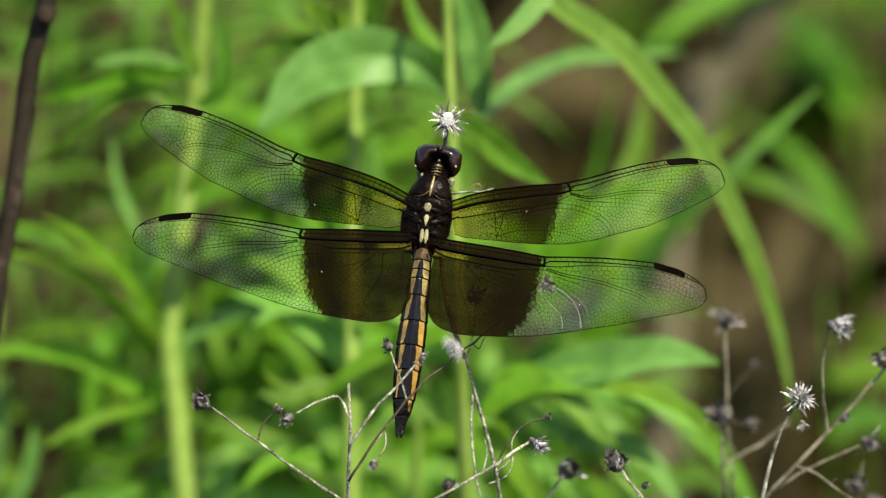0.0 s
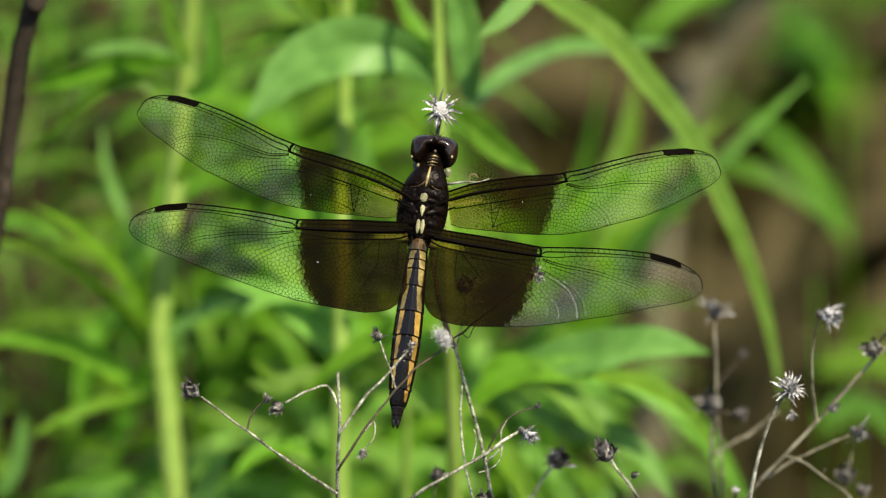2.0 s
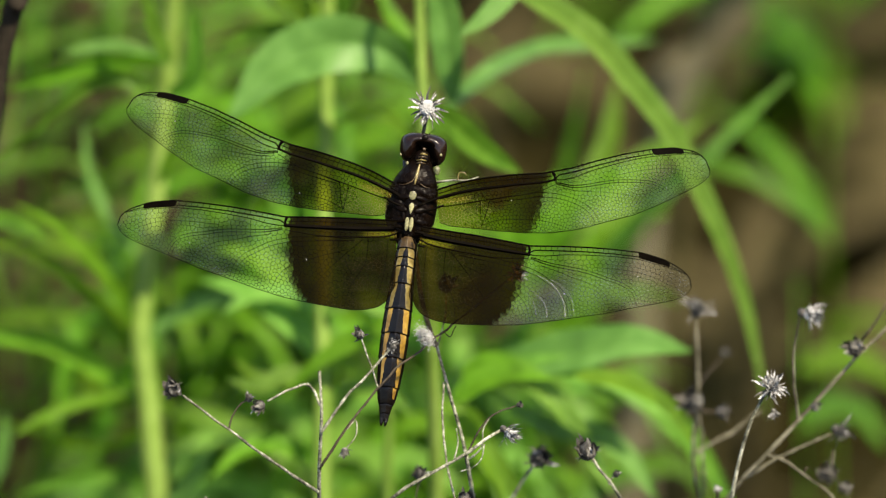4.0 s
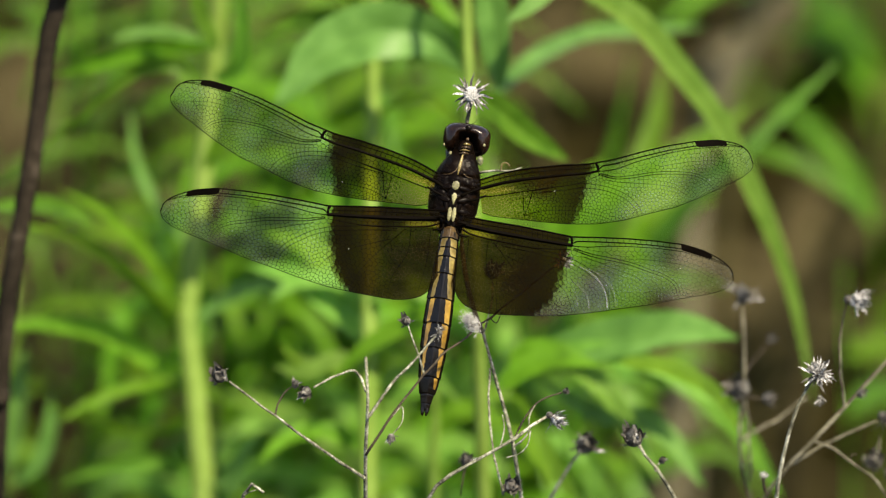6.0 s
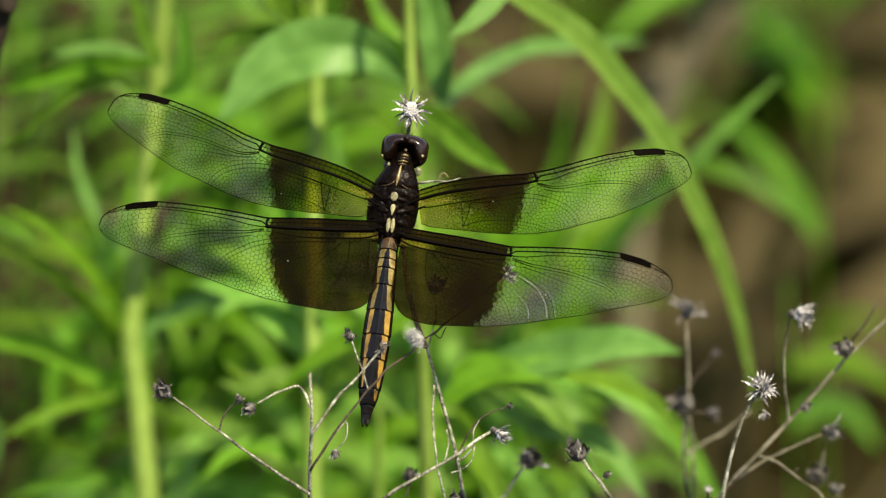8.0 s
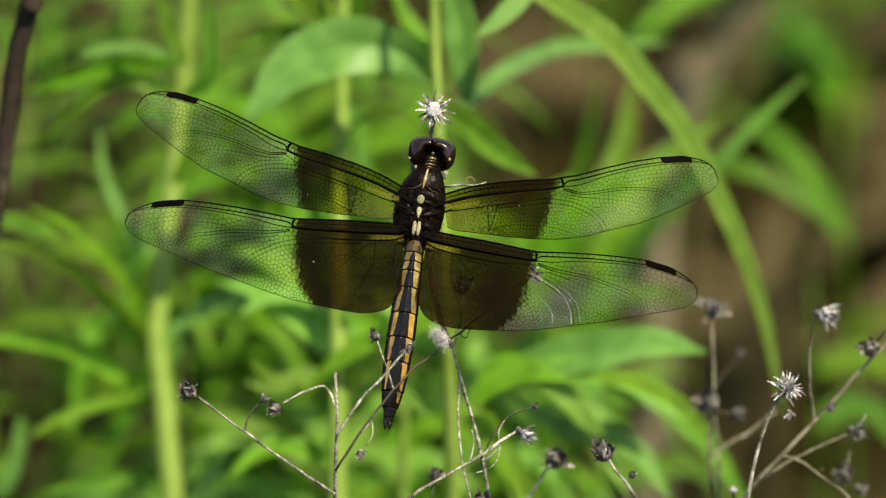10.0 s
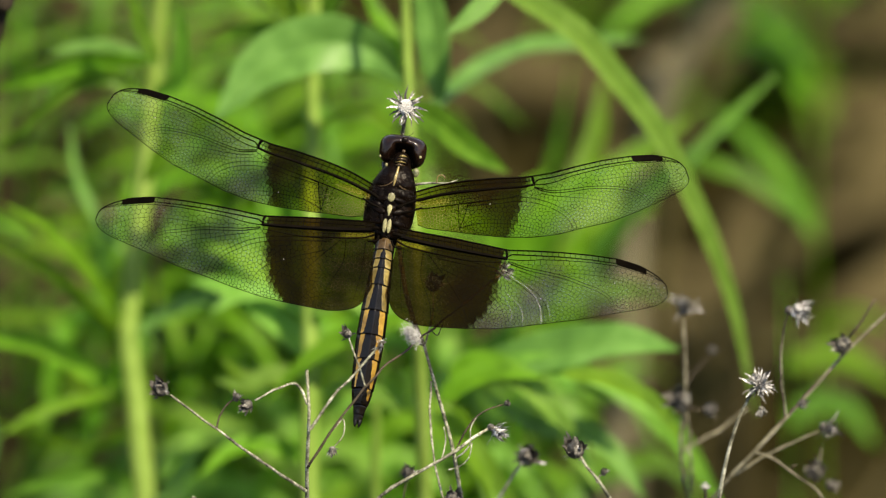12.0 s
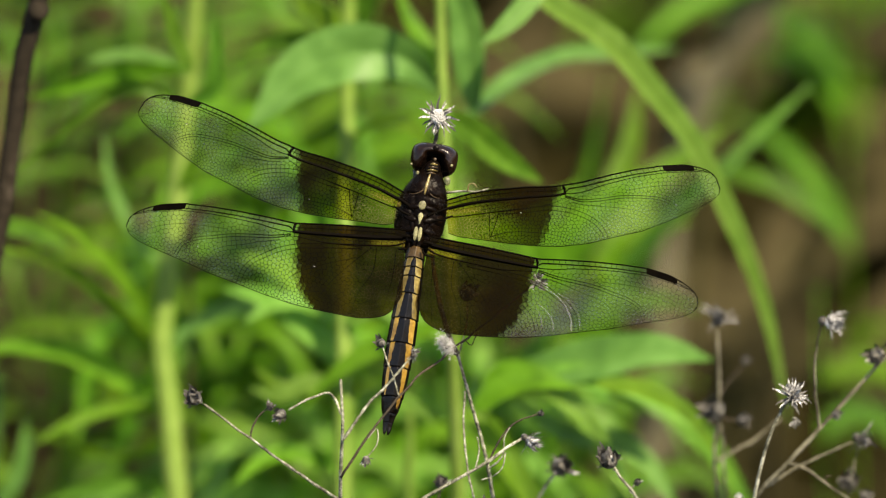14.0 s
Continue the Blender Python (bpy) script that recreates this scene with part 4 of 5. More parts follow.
# stalk under the far wing, with a woolly head
dead_plant([spot(798, 612, 10), spot(820, 690, 9), spot(850, 800, 10), spot(866, 900, 14)], [
    ("branch", M_TWIG, 0.22, 0.24, spot(812, 680, 9), spot(810, 720, 9), spot(814, 800, 9), spot(836, 905, 11)),
    ("branch", M_TWIG_DARK, 0.24, 0.16, spot(851, 812, 9), spot(878, 762, 8), spot(906, 735, 8), spot(940, 722, 8)),
    ("branch", M_TWIG, 0.22, 0.12, spot(852, 820, 9), spot(880, 795, 7), spot(884, 760, 7), spot(892, 745, 7)),
    ("branch", M_TWIG, 0.14, 0.10, spot(884, 790, 8), spot(878, 815, 8), spot(862, 830, 8), spot(842, 838, 8)),
    ("branch", M_TWIG, 0.18, 0.14, spot(830, 820, 9), spot(838, 780, 9), spot(834, 762, 9)),
    ("branch", M_TWIG, 0.20, 0.14, spot(800, 620, 10), spot(815, 560, 13), spot(816, 520, 15)),
    ("branch", M_TWIG_DARK, 0.24, 0.20, spot(799, 618, 10), spot(792, 612, 3), spot(782, 604, -4)),
], [
    (spot(779, 600, -5), V((-0.55, -0.1, 1.0)), 2.2, "wool"),
    (spot(946, 720, 8), V((0.6, -0.6, 0.4)), 0.8, "bud"),
    (spot(816, 508, 15), V((0.2, -0.5, 0.8)), 2.2, "bud"),
    (spot(850, 888, 8), V((0, -0.8, 0.5)), 2.2, "bud"),
], "thin dry stalk with a white woolly seed head")

dead_plant([spot(916, 763, 2), spot(905, 767, 2), spot(870, 795, 2), spot(800, 836, 3), spot(716, 890, 5), spot(690, 940, 8)], [
    ("branch", M_TWIG_DARK, 0.2, 0.16, spot(760, 905, 24), spot(766, 870, 22), spot(770, 850, 22)),
], [
    (spot(920, 764, 2), V((0.8, -0.35, -0.35)), 2.3, "fan"),
    (spot(770, 843, 22), V((0.1, -0.5, 0.8)), 1.7, "bud"),
], "slanting dry stalk ending in a torn silvery flower head")

dead_plant([spot(1070, 806, 12), spot(1080, 824, 12), spot(1108, 858, 13), spot(1140, 910, 16)], [
    ("branch", M_TWIG, 0.2, 0.14, spot(1106, 862, 13), spot(1104, 854, 13), spot(1114, 846, 13)),
], [
    (spot(1066, 801, 12), V((-0.2, -0.45, 0.9)), 2.75, "bud"),
    (spot(1117, 843, 13), V((0.3, -0.4, 0.7)), 0.9, "bud"),
], "short dry stalk with a round brown flower head")

dead_plant([spot(976, 820, 34), spot(963, 838, 34), spot(945, 866, 35), spot(920, 910, 38)], [], [
    (spot(980, 815, 34), V((0.4, -0.5, 0.6)), 2.7, "bud"),
], "dry stalk with a drooping brown flower head")

# the stand of dead asters over the bare soil
dead_plant([spot(1258, 562, 50), spot(1262, 700, 52), spot(1254, 790, 53), spot(1258, 850, 55), spot(1272, 910, 57)], [
    ("branch", M_TWIG_DARK, 0.3, 0.24, spot(1258, 720, 52), spot(1278, 732, 50), spot(1300, 733, 50)),
    ("branch", M_TWIG_GREY, 0.36, 0.26, spot(1258, 806, 53), spot(1300, 780, 54), spot(1342, 754, 56), spot(1372, 730, 56)),
    ("branch", M_TWIG_GREY, 0.4, 0.3, spot(1272, 880, 56), spot(1270, 820, 54), spot(1266, 760, 53), spot(1262, 720, 52)),
    ("branch", M_TWIG_DARK, 0.22, 0.16, spot(1262, 688, 56), spot(1284, 660, 64), spot(1306, 634, 68)),
], [
    (spot(1258, 556, 50), V((0.12, -0.3, 1)), 2.6, "grey"),
    (spot(1253, 716, 51), V((-0.5, -0.5, 0.5)), 2.9, "bud"),
    (spot(1304, 733, 50), V((1, -0.2, 0.1)), 1.6, "bud"),
    (spot(1310, 628, 68), V((0.4, -0.4, 0.7)), 1.1, "bud"),
], "upright grey dry stalk with withered flower heads", tone=M_TWIG_GREY)

dead_plant([spot(1389, 688, 9), spot(1376, 708, 10), spot(1362, 735, 10), spot(1345, 782, 11), spot(1328, 850, 13), spot(1318, 920, 16)], [], [
    (spot(1392, 690, 9), V((0.25, -0.8, 0.55)), 2.75, "rag"),
    (spot(1396, 732, 16), V((0.1, -0.2, -1)), 1.3, "grey"),
], "thin pale dry stalk with an open silvery flower head")

dead_plant([spot(1640, 545, 32), spot(1590, 590, 32), spot(1540, 638, 32), spot(1470, 716, 32), spot(1400, 792, 32), spot(1340, 852, 33), spot(1300, 905, 36)], [
    ("branch", M_TWIG_DARK, 0.34, 0.22, spot(1543, 618, 32), spot(1560, 592, 30), spot(1580, 566, 30), spot(1599, 538, 30)),
    ("branch", M_TWIG_GREY, 0.36, 0.26, spot(1346, 850, 34), spot(1415, 808, 34), spot(1462, 786, 34), spot(1498, 772, 34)),
    ("branch", M_TWIG_GREY, 0.30, 0.24, spot(1385, 808, 30), spot(1412, 818, 30), spot(1446, 842, 30), spot(1494, 880, 32), spot(1530, 930, 36)),
    ("branch", M_TWIG_GREY, 0.22, 0.18, spot(1440, 748, 32), spot(1434, 700, 30), spot(1433, 640, 28), spot(1438, 585, 27), spot(1444, 562, 26.5)),
    ("branch", M_TWIG_GREY, 0.18, 0.14, spot(1496, 860, 44), spot(1500, 820, 42), spot(1502, 800, 42)),
    ("branch", M_TWIG_DARK, 0.16, 0.12, spot(1450, 842, 30), spot(1452, 832, 30), spot(1460, 832, 30)),
    ("branch", M_TWIG_DARK, 0.34, 0.34, spot(1302, 902, 24), spot(1297, 884, 22), spot(1296, 872, 21)),
], [
    (spot(1541, 618, 30), V((-0.4, -0.7, 0.3)), 2.2, "bud"),
    (spot(1449, 558, 26), V((0.9, -0.35, 0.05)), 2.9, "fan"),
    (spot(1508, 764, 34), V((0.75, -0.5, -0.2)), 2.4, "grey"),
    (spot(1492, 842, 46), V((-0.2, -0.5, 0.5)), 2.5, "bud"),
    (spot(1520, 868, 44), V((0.4, -0.5, 0.5)), 1.5, "bud"),
    (spot(1468, 724, 30), V((0.5, -0.5, 0.3)), 1.1, "bud"),
    (spot(1297, 868, 21), V((0, -0.5, 0.9)), 0.8, "star"),
], "stout dry aster stalk with many side twigs and heads", tone=M_TWIG_GREY)


# the perch: the stalk that carries the insect, swaying at its joint
PIVOT = spot(798, 612, 10)


def perch():
    root = thing("perch_stalk", PIVOT, "thin dry stalk topped by a silvery star-shaped flower head", "dead plant", "dead asters")
    pts = [spot(798, 616, 10), spot(782, 575, 9.5), spot(768, 520, 9.2), spot(757, 440, 9), spot(755, 340, 9), spot(760, 270, 9), spot(768, 225, 7), spot(771, 205, 5)]
    part("stem", shifted(tube(pts, [0.0004, 0.00034, 0.00028, 0.00026], 40, 7, 0.1, 2), PIVOT), M_TWIG_GREY, root)
    flower_head(root, PIVOT, spot(771, 195, 4), TO_EYE + Vector((0.05, 0, 0.15)), 0.0031, "star", 11)
    return root


PERCH = perch()


# ---- the dragonfly ----
VIEW_AXES = Matrix((( RIGHT.x, UP.x, TO_EYE.x, 0), (RIGHT.y, UP.y, TO_EYE.y, 0), (RIGHT.z, UP.z, TO_EYE.z, 0), (0, 0, 0, 1)))
LEAN = -7.3


def fly_pose(x, y, turn):
    """x, y: pixels by which it is shifted across and down; turn: radians clockwise."""
    c = spot(740 + x, 351 + y, 0)
    return Matrix.Translation(c) @ VIEW_AXES @ Matrix.Rotation(radians(LEAN) - turn, 4, "Z")


FLY = thing("dragonfly", fly_pose(0, 0, 0), "dark dragonfly with yellow-striped abdomen and smoked wing bases, perched", "dragonfly")
STEPS = (0, .03, .06, .1, .15, .2, .3, .4, .5, .6, .7, .8, .88, .94, .98, 1)
FORE = dict(length=39.5, node=0.442, stigma=(0.797, 0.910),
            lead=(2.34, 2.53, 2.76, 2.98, 3.11, 3.15, 3.07, 2.77, 2.97, 3.56, 4.0, 4.15, 3.98, 3.3, 2.1, 0),
            trail=(-2.27, -2.87, -3.17, -3.52, -3.98, -4.47, -5.28, -5.77, -5.75, -5.2, -4.78, -3.74, -2.7, -1.93, -1.18, 0),
            # long veins as (share along the wing, share from front to hind edge); stout: width in mm, gap: two side by side so far apart
            veins=((0.17, 0.08, 0, (0, .50), (.09, .47), (.16, .43), (.24, .38), (.34, .33), (.43, .22)),
                   (0.11, 0.06, 0.35, (.437, .19), (.49, .29), (.56, .35), (.645, .39), (.73, .48), (.78, .57), (.82, .72), (.85, .95)),
                   (0.07, 0.04, 0, (.46, .30), (.54, .43), (.645, .58), (.70, .68), (.74, .85)),
                   (0.10, 0.06, 0.62, (.19, .44), (.30, .39), (.39, .36), (.452, .44), (.503, .56), (.543, .73), (.562, .88), (.568, 1.0)),
                   (0.10, 0.05, 0, (.148, .92), (.21, .80), (.30, .77), (.40, .83), (.47, .99)),
                   (0.12, 0.10, 0, (.19, .43), (.17, .7), (.148, .94)), (0.10, 0.08, 0, (.155, .45), (.152, .7), (.148, .94)),
                   (0.06, 0.05, 0, (.66, .30), (.76, .33), (.86, .42), (.93, .58))))
HIND = dict(length=39.3, node=0.404, stigma=(0.788, 0.905),
            lead=(1.57, 1.57, 1.58, 1.60, 1.65, 1.70, 1.69, 1.64, 2.32, 2.9, 3.32, 3.57, 3.25, 2.5, 1.4, 0),
            trail=(-7.6, -9.9, -10.75, -11.15, -11.28, -11.06, -10.47, -9.73, -8.58, -7.24, -5.99, -4.42, -3.25, -2.35, -1.4, 0),
            veins=((0.28, 0.10, 0, (0, .20), (.08, .195), (.15, .20), (.27, .21), (.40, .16)),
                   (0.11, 0.06, 0.40, (.408, .15), (.48, .235), (.55, .29), (.635, .37), (.69, .45), (.74, .53), (.79, .68), (.82, .95)),
                   (0.07, 0.04, 0, (.45, .25), (.517, .34), (.586, .45), (.655, .56), (.70, .72), (.72, .96)),
                   (0.10, 0.06, 0.62, (.15, .23), (.30, .25), (.404, .30), (.447, .37), (.50, .50), (.535, .60), (.57, .77), (.588, .98)),
                   (0.11, 0.06, 0, (.12, .22), (.19, .42), (.27, .70), (.32, .98)), (0.10, 0.05, 0, (.10, .22), (.11, .48), (.16, .74), (.18, .98)),
                   (0.09, 0.05, 0, (.03, .26), (.04, .6), (.07, .96)), (0.09, 0.06, 0, (.17, .34), (.30, .48), (.40, .66), (.45, .98)),
                   (0.06, 0.05, 0, (.64, .28), (.75, .32), (.86, .42), (.93, .58))))


def smooth_profile(values):
    """A rounded reading of a profile at any share of the length."""
    u = np.linspace(0, 1, 241)
    slope = (values[13] - values[12]) / 0.06
    y = np.where(u < 0.94, np.interp(u, STEPS, values), values[13] + slope * (u - 0.94))
    for k in range(4):
        y[1:-1] = (y[:-2] + y[1:-1] * 2 + y[2:]) / 4
    y = y * np.sqrt(np.clip(1 - np.clip((u - 0.86) / 0.14, 0, 1) ** 6, 0, 1))
    return lambda x: float(np.interp(x, u, y))


def wing(side, base, angle, spec, skin, lift, seed, label):
    from mathutils.geometry import delaunay_2d_cdt
    rnd, tone = random.Random(seed), random.Random(seed + 50)
    L, lead, trail = spec["length"], smooth_profile(spec["lead"]), smooth_profile(spec["trail"])
    at = Matrix.Translation((side * base[0] * MM, base[1] * MM, base[2] * MM)) @ Matrix.Rotation(side * radians(angle), 4, "Z") @ Matrix.Rotation(-side * radians(lift), 4, "Y")

    def bulge(x, y):
        u = x / L
        return 0.35 * math.sin(math.pi * u) - 0.5 * u * u + 0.10 * math.sin(y * 2.2)

    def put(x, y, z=0.0):
        return Vector((side * x * MM, y * MM, (bulge(x, y) + z) * MM))

    nu, nv = 72, 14
    verts, faces = [], []
    for i in range(nu + 1):
        u = 1 - (1 - i / nu) ** 1.5
        a, b = lead(u), trail(u)
        for j in range(nv + 1):
            verts.append(put(u * L, a + (b - a) * j / nv))
    for i in range(nu):
        for j in range(nv):
            k = i * (nv + 1) + j
            faces.append((k, k + 1, k + nv + 2, k + nv + 1))
    skin_ob = part("wing", (verts, faces), skin, FLY, label, at)

    # the horny roots by which the wing hangs on the back
    for y0, y1, r in ((0.8, lead(0.02) - 1.15, 0.33), (-0.6, lead(0.04) + (trail(0.04) - lead(0.04)) * (0.24 if spec["node"] < 0.43 else 0.45), 0.22)):
        part("wing_root", tube([Vector((-side * (base[0] - 1.0) * MM, y0 * 0.6 * MM, 0.05 * MM)), Vector((-side * 0.5 * MM, (y0 + y1) / 2 * MM, 0.15 * MM)), Vector((side * 0.9 * MM, y1 * MM, 0.05 * MM))], [r * 0.75 * MM, r * 0.7 * MM, r * 0.5 * MM], 12, 8, 0.1), M_VEIN, skin_ob)

    # the net of veins, as fine ridges
    V_, F_, S_ = [], [], []

    def ridge(p, q, w, h=0.05, slot=0):
        dx, dy = q[0] - p[0], q[1] - p[1]
        n = math.hypot(dx, dy)
        if n < 1e-4:
            return
        ox, oy = -dy / n * w / 2, dx / n * w / 2
        k = len(V_)
        for (x, y) in (p, q):
            V_.extend((put(x + ox, y + oy, 0.0), put(x, y, h), put(x - ox, y - oy, 0.0), put(x, y, -h)))
        for c in range(4):
            d = (c + 1) % 4
            F_.append((k + c, k + d, k + 4 + d, k + 4 + c))
            S_.append(slot)

    def line(pts, w0, w1, slot=0):
        m = len(pts) - 1
        for i, (p, q) in enumerate(zip(pts, pts[1:])):
            w = w0 + (w1 - w0) * i / m
            ridge(p, q, w, 0.4 * w + 0.02, slot)

    rim = [(u * L, lead(u)) for u in np.linspace(0, 1, 90) ** 0.8]
    back = [(u * L, trail(u)) for u in 1 - (1 - np.linspace(0, 1, 110)) ** 1.3]
    line(rim, 0.26, 0.15)
    line(back, 0.10, 0.09)
    # the front rails and their rungs
    node_u = spec["node"]
    hind = node_u < 0.43

    def rail(u, k):
        """k: 0 front edge, 1 and 2 the rails behind it."""
        if u <= node_u:
            off = (0, 0.60, 1.2 + 0.25 * math.sin(math.pi * u / node_u))[k]
        else:
            s = min(1, (u - node_u) / 0.12)
            off = (0, 0.60 + 0.04 * s, 1.3 + 0.15 * math.sin(math.pi * s) - 0.30 * min(1, (u - node_u) / 0.3))[k]
        return (u * L, lead(u) - off * min(1, (1 - u) * 8))

    line([rail(u, 1) for u in np.linspace(0.01, node_u, 30)], 0.13, 0.10)
    line([rail(u, 2) for u in np.linspace(0.01, node_u, 40)], 0.74 if hind else 0.50, 0.46 if hind else 0.32)
    line([rail(node_u - 0.012, 2)] + [rail(u, 1) for u in np.linspace(node_u + 0.012, 0.97, 50)], 0.20, 0.10)
    line([rail(u, 2) for u in np.linspace(node_u, 0.96, 60)], 0.13, 0.07)
    line([rail(node_u - 0.012, 0), rail(node_u - 0.004, 1), rail(node_u - 0.008, 2)], 0.34, 0.20)
    u = 0.03
    while u < 0.95:
        u += rnd.uniform(0.0175, 0.0235)
        if u < node_u:
            line([rail(u, 0), rail(u + 0.002, 1)], 0.10, 0.09)
            line([rail(u + 0.003, 1), rail(u + 0.005, 2)], 0.08, 0.08)
        else:
            if not spec["stigma"][0] < u < spec["stigma"][1] and u > node_u + 0.02:
                line([rail(u, 0), rail(u + 0.004, 1)], 0.075, 0.065)
            if u > node_u + 0.05:
                line([rail(u + 0.009, 1), rail(u + 0.013, 2)], 0.065, 0.06)

    def flow(pts, n=60):
        out = []
        for p in curve_through([(x * 3, y, 0) for x, y in pts], n):
            uu = p.x / 3
            out.append((uu * L, lead(uu) + (trail(uu) - lead(uu)) * p.y))
        return out

    def beside(path, off):
        out = []
        for i, p in enumerate(path):
            q0, q1 = path[max(0, i - 1)], path[min(len(path) - 1, i + 1)]
            dx, dy = q1[0] - q0[0], q1[1] - q0[1]
            n = math.hypot(dx, dy) or 1
            out.append((p[0] - dy / n * off, p[1] + dx / n * off))
        return out

    def size(x, y):
        uu = min(1, max(0, x / L))
        f = (lead(uu) - y) / max(0.5, lead(uu) - trail(uu))
        return (0.67 if hind else 0.60) - 0.22 * min(1, max(0, f)) - (0.06 if uu < 0.2 else 0)

    # seeds of the cells: in step along both sides of every long vein, loose between
    fixed = []

    def sow(p, gap):
        if all((p[0] - q[0]) ** 2 + (p[1] - q[1]) ** 2 > gap * gap for q in fixed):
            fixed.append(p)

    rows = []
    for w0, w1, gap, *pts in spec["veins"]:
        path = flow(pts)
        if gap:
            # the pair opens from one point
            grow = [gap * min(1, 0.35 + 3.0 * i / 60) for i in range(61)]
            line([beside(path, g / 2)[i] for i, g in enumerate(grow)], w0, w1)
            line([beside(path, -g / 2)[i] for i, g in enumerate(grow)], w0, w1)
            rows.append((path, (0.0, gap, -gap)))
        else:
            line(path, w0, w1)
            rows.append((path, (0.30, -0.30)))
    rows.append(([rail(u, 2) for u in np.linspace(0.02, 0.95, 90)], (0.34, -0.34)))
    for path, offs in rows:
        run, at_ = 0.0, 0.0
        for i in range(1, len(path)):
            run += math.hypot(path[i][0] - path[i - 1][0], path[i][1] - path[i - 1][1])
            if run >= at_:
                at_ = run + size(*path[i]) * rnd.uniform(0.85, 1.1)
                for o in offs:
                    sow(beside(path, o)[i], 0.34)
    pts = np.zeros((6000, 2))
    count = len(fixed)
    pts[:count] = fixed
    for _ in range(13000):
        x = rnd.uniform(0, L)
        uu = x / L
        y = rnd.uniform(trail(uu) - 0.5, lead(uu) - 0.9)
        r = size(x, y)
        d = pts[:count] - (x, y)
        if count == 0 or (d * d).sum(1).min() > (0.86 * r) ** 2:
            pts[count] = (x, y)
            count += 1
    seeds = [tuple(p) for p in pts[:count]]
    for _ in range(3):
        tris = delaunay_2d_cdt([Vector(p) for p in seeds], [], [], 0, 1e-5)[2]
        near = [set() for _ in seeds]
        for t in tris:
            for i in t:
                near[i].update(t)
        moved = list(seeds)
        for i in range(len(fixed), len(seeds)):
            near[i].discard(i)
            if len(near[i]) > 3:
                mx, my = sum(seeds[j][0] for j in near[i]) / len(near[i]), sum(seeds[j][1] for j in near[i]) / len(near[i])
                if math.hypot(mx - seeds[i][0], my - seeds[i][1]) < 0.5:
                    moved[i] = (mx, my)
        seeds = moved
    if skin is M_HIND_SHEEN:
        # painted sheen: pale lines for the light caught along the membrane's folds
        for w0, w1, *cr in ((0.12, 0.26, (.441, .37), (.493, .48), (.535, .64), (.56, .82), (.570, .97)), (0.08, 0.16, (.42, .54), (.469, .68), (.497, .82), (.504, .94)),
                            (0.06, 0.12, (.413, .57), (.447, .73), (.464, .90)), (0.05, 0.10, (.47, .40), (.53, .52), (.575, .70), (.60, .95))):
            line(flow(cr, 30), w0, w1, 2)
    _, _, tris, *_ = delaunay_2d_cdt([Vector(p) for p in seeds], [], [], 0, 1e-5)
    mids, owner = [], {}
    for t, tri in enumerate(tris):
        (ax, ay), (bx, by), (cx, cy) = (seeds[i] for i in tri)
        d = 2 * (ax * (by - cy) + bx * (cy - ay) + cx * (ay - by))
        if abs(d) < 1e-9:
            mids.append((ax, ay))
        else:
            a2, b2, c2 = ax * ax + ay * ay, bx * bx + by * by, cx * cx + cy * cy
            mids.append(((a2 * (by - cy) + b2 * (cy - ay) + c2 * (ay - by)) / d, (a2 * (cx - bx) + b2 * (ax - cx) + c2 * (bx - ax)) / d))
        for i in range(3):
            owner.setdefault(tuple(sorted((tri[i], tri[(i + 1) % 3]))), []).append(t)

    def inside(p):
        u = p[0] / L
        return 0 < u < 1 and trail(u) <= p[1] <= rail(u, 2)[1]

    for edge, ts in owner.items():
        if len(ts) == 2:
            p, q = mids[ts[0]], mids[ts[1]]
            if math.hypot(p[0] - q[0], p[1] - q[1]) > 3:
                continue
            ip, iq = inside(p), inside(q)
            if not ip and not iq:
                continue
            if ip != iq:
                if iq:
                    p, q = q, p
                a, b = 0.0, 1.0
                for _ in range(9):
                    c = (a + b) / 2
                    if inside((p[0] + (q[0] - p[0]) * c, p[1] + (q[1] - p[1]) * c)):
                        a = c
                    else:
                        b = c
                q = (p[0] + (q[0] - p[0]) * a, p[1] + (q[1] - p[1]) * a)
            u = p[0] / L
            f = (lead(u) - p[1]) / (lead(u) - trail(u))
            # gold near the root, the black ones more and more between them farther out
            gold = f > (0.25 if hind else 0.36) and tone.random() < ((0.26 - u) / 0.14 if hind else (0.20 - u) / 0.12)
            ridge(p, q, (0.036 if hind else 0.040) if gold else 0.066 - 0.020 * min(1, u * 1.4), 0.025, (3 if hind else 1) if gold else 0)
    part("vein_net", (V_, F_, S_), [M_VEIN, M_VEIN_GLINT, M_VEIN_SHEEN, M_VEIN_DULL], skin_ob, "fine black net of veins", smooth=False)
    for k in range(2):
        u, f = rnd.uniform(0.2, 0.85), rnd.uniform(0.35, 0.8)
        c = put(u * L, lead(u) + (trail(u) - lead(u)) * f, 0.06)
        part("dust_speck", ball(c, (0.00007, 0.00009, 0.00006), 8, 5), M_FLUFF, skin_ob, "white speck")
    # the black mark on the front edge
    s0, s1 = spec["stigma"]
    sv, sf = [], []
    for i in range(13):
        u = s0 + (s1 - s0) * i / 12
        for z in (0.09, -0.09):
            p, q = rail(u, 0), rail(u + 0.006, 1)
            sv += [put(p[0], p[1] + 0.06, z), put(q[0], q[1] - (0.22 if 0 < i < 12 else 0.05), z)]
    for i in range(12):
        k = i * 4
        sf += [(k, k + 1, k + 5, k + 4), (k + 2, k + 6, k + 7, k + 3), (k, k + 4, k + 6, k + 2), (k + 1, k + 3, k + 7, k + 5)]
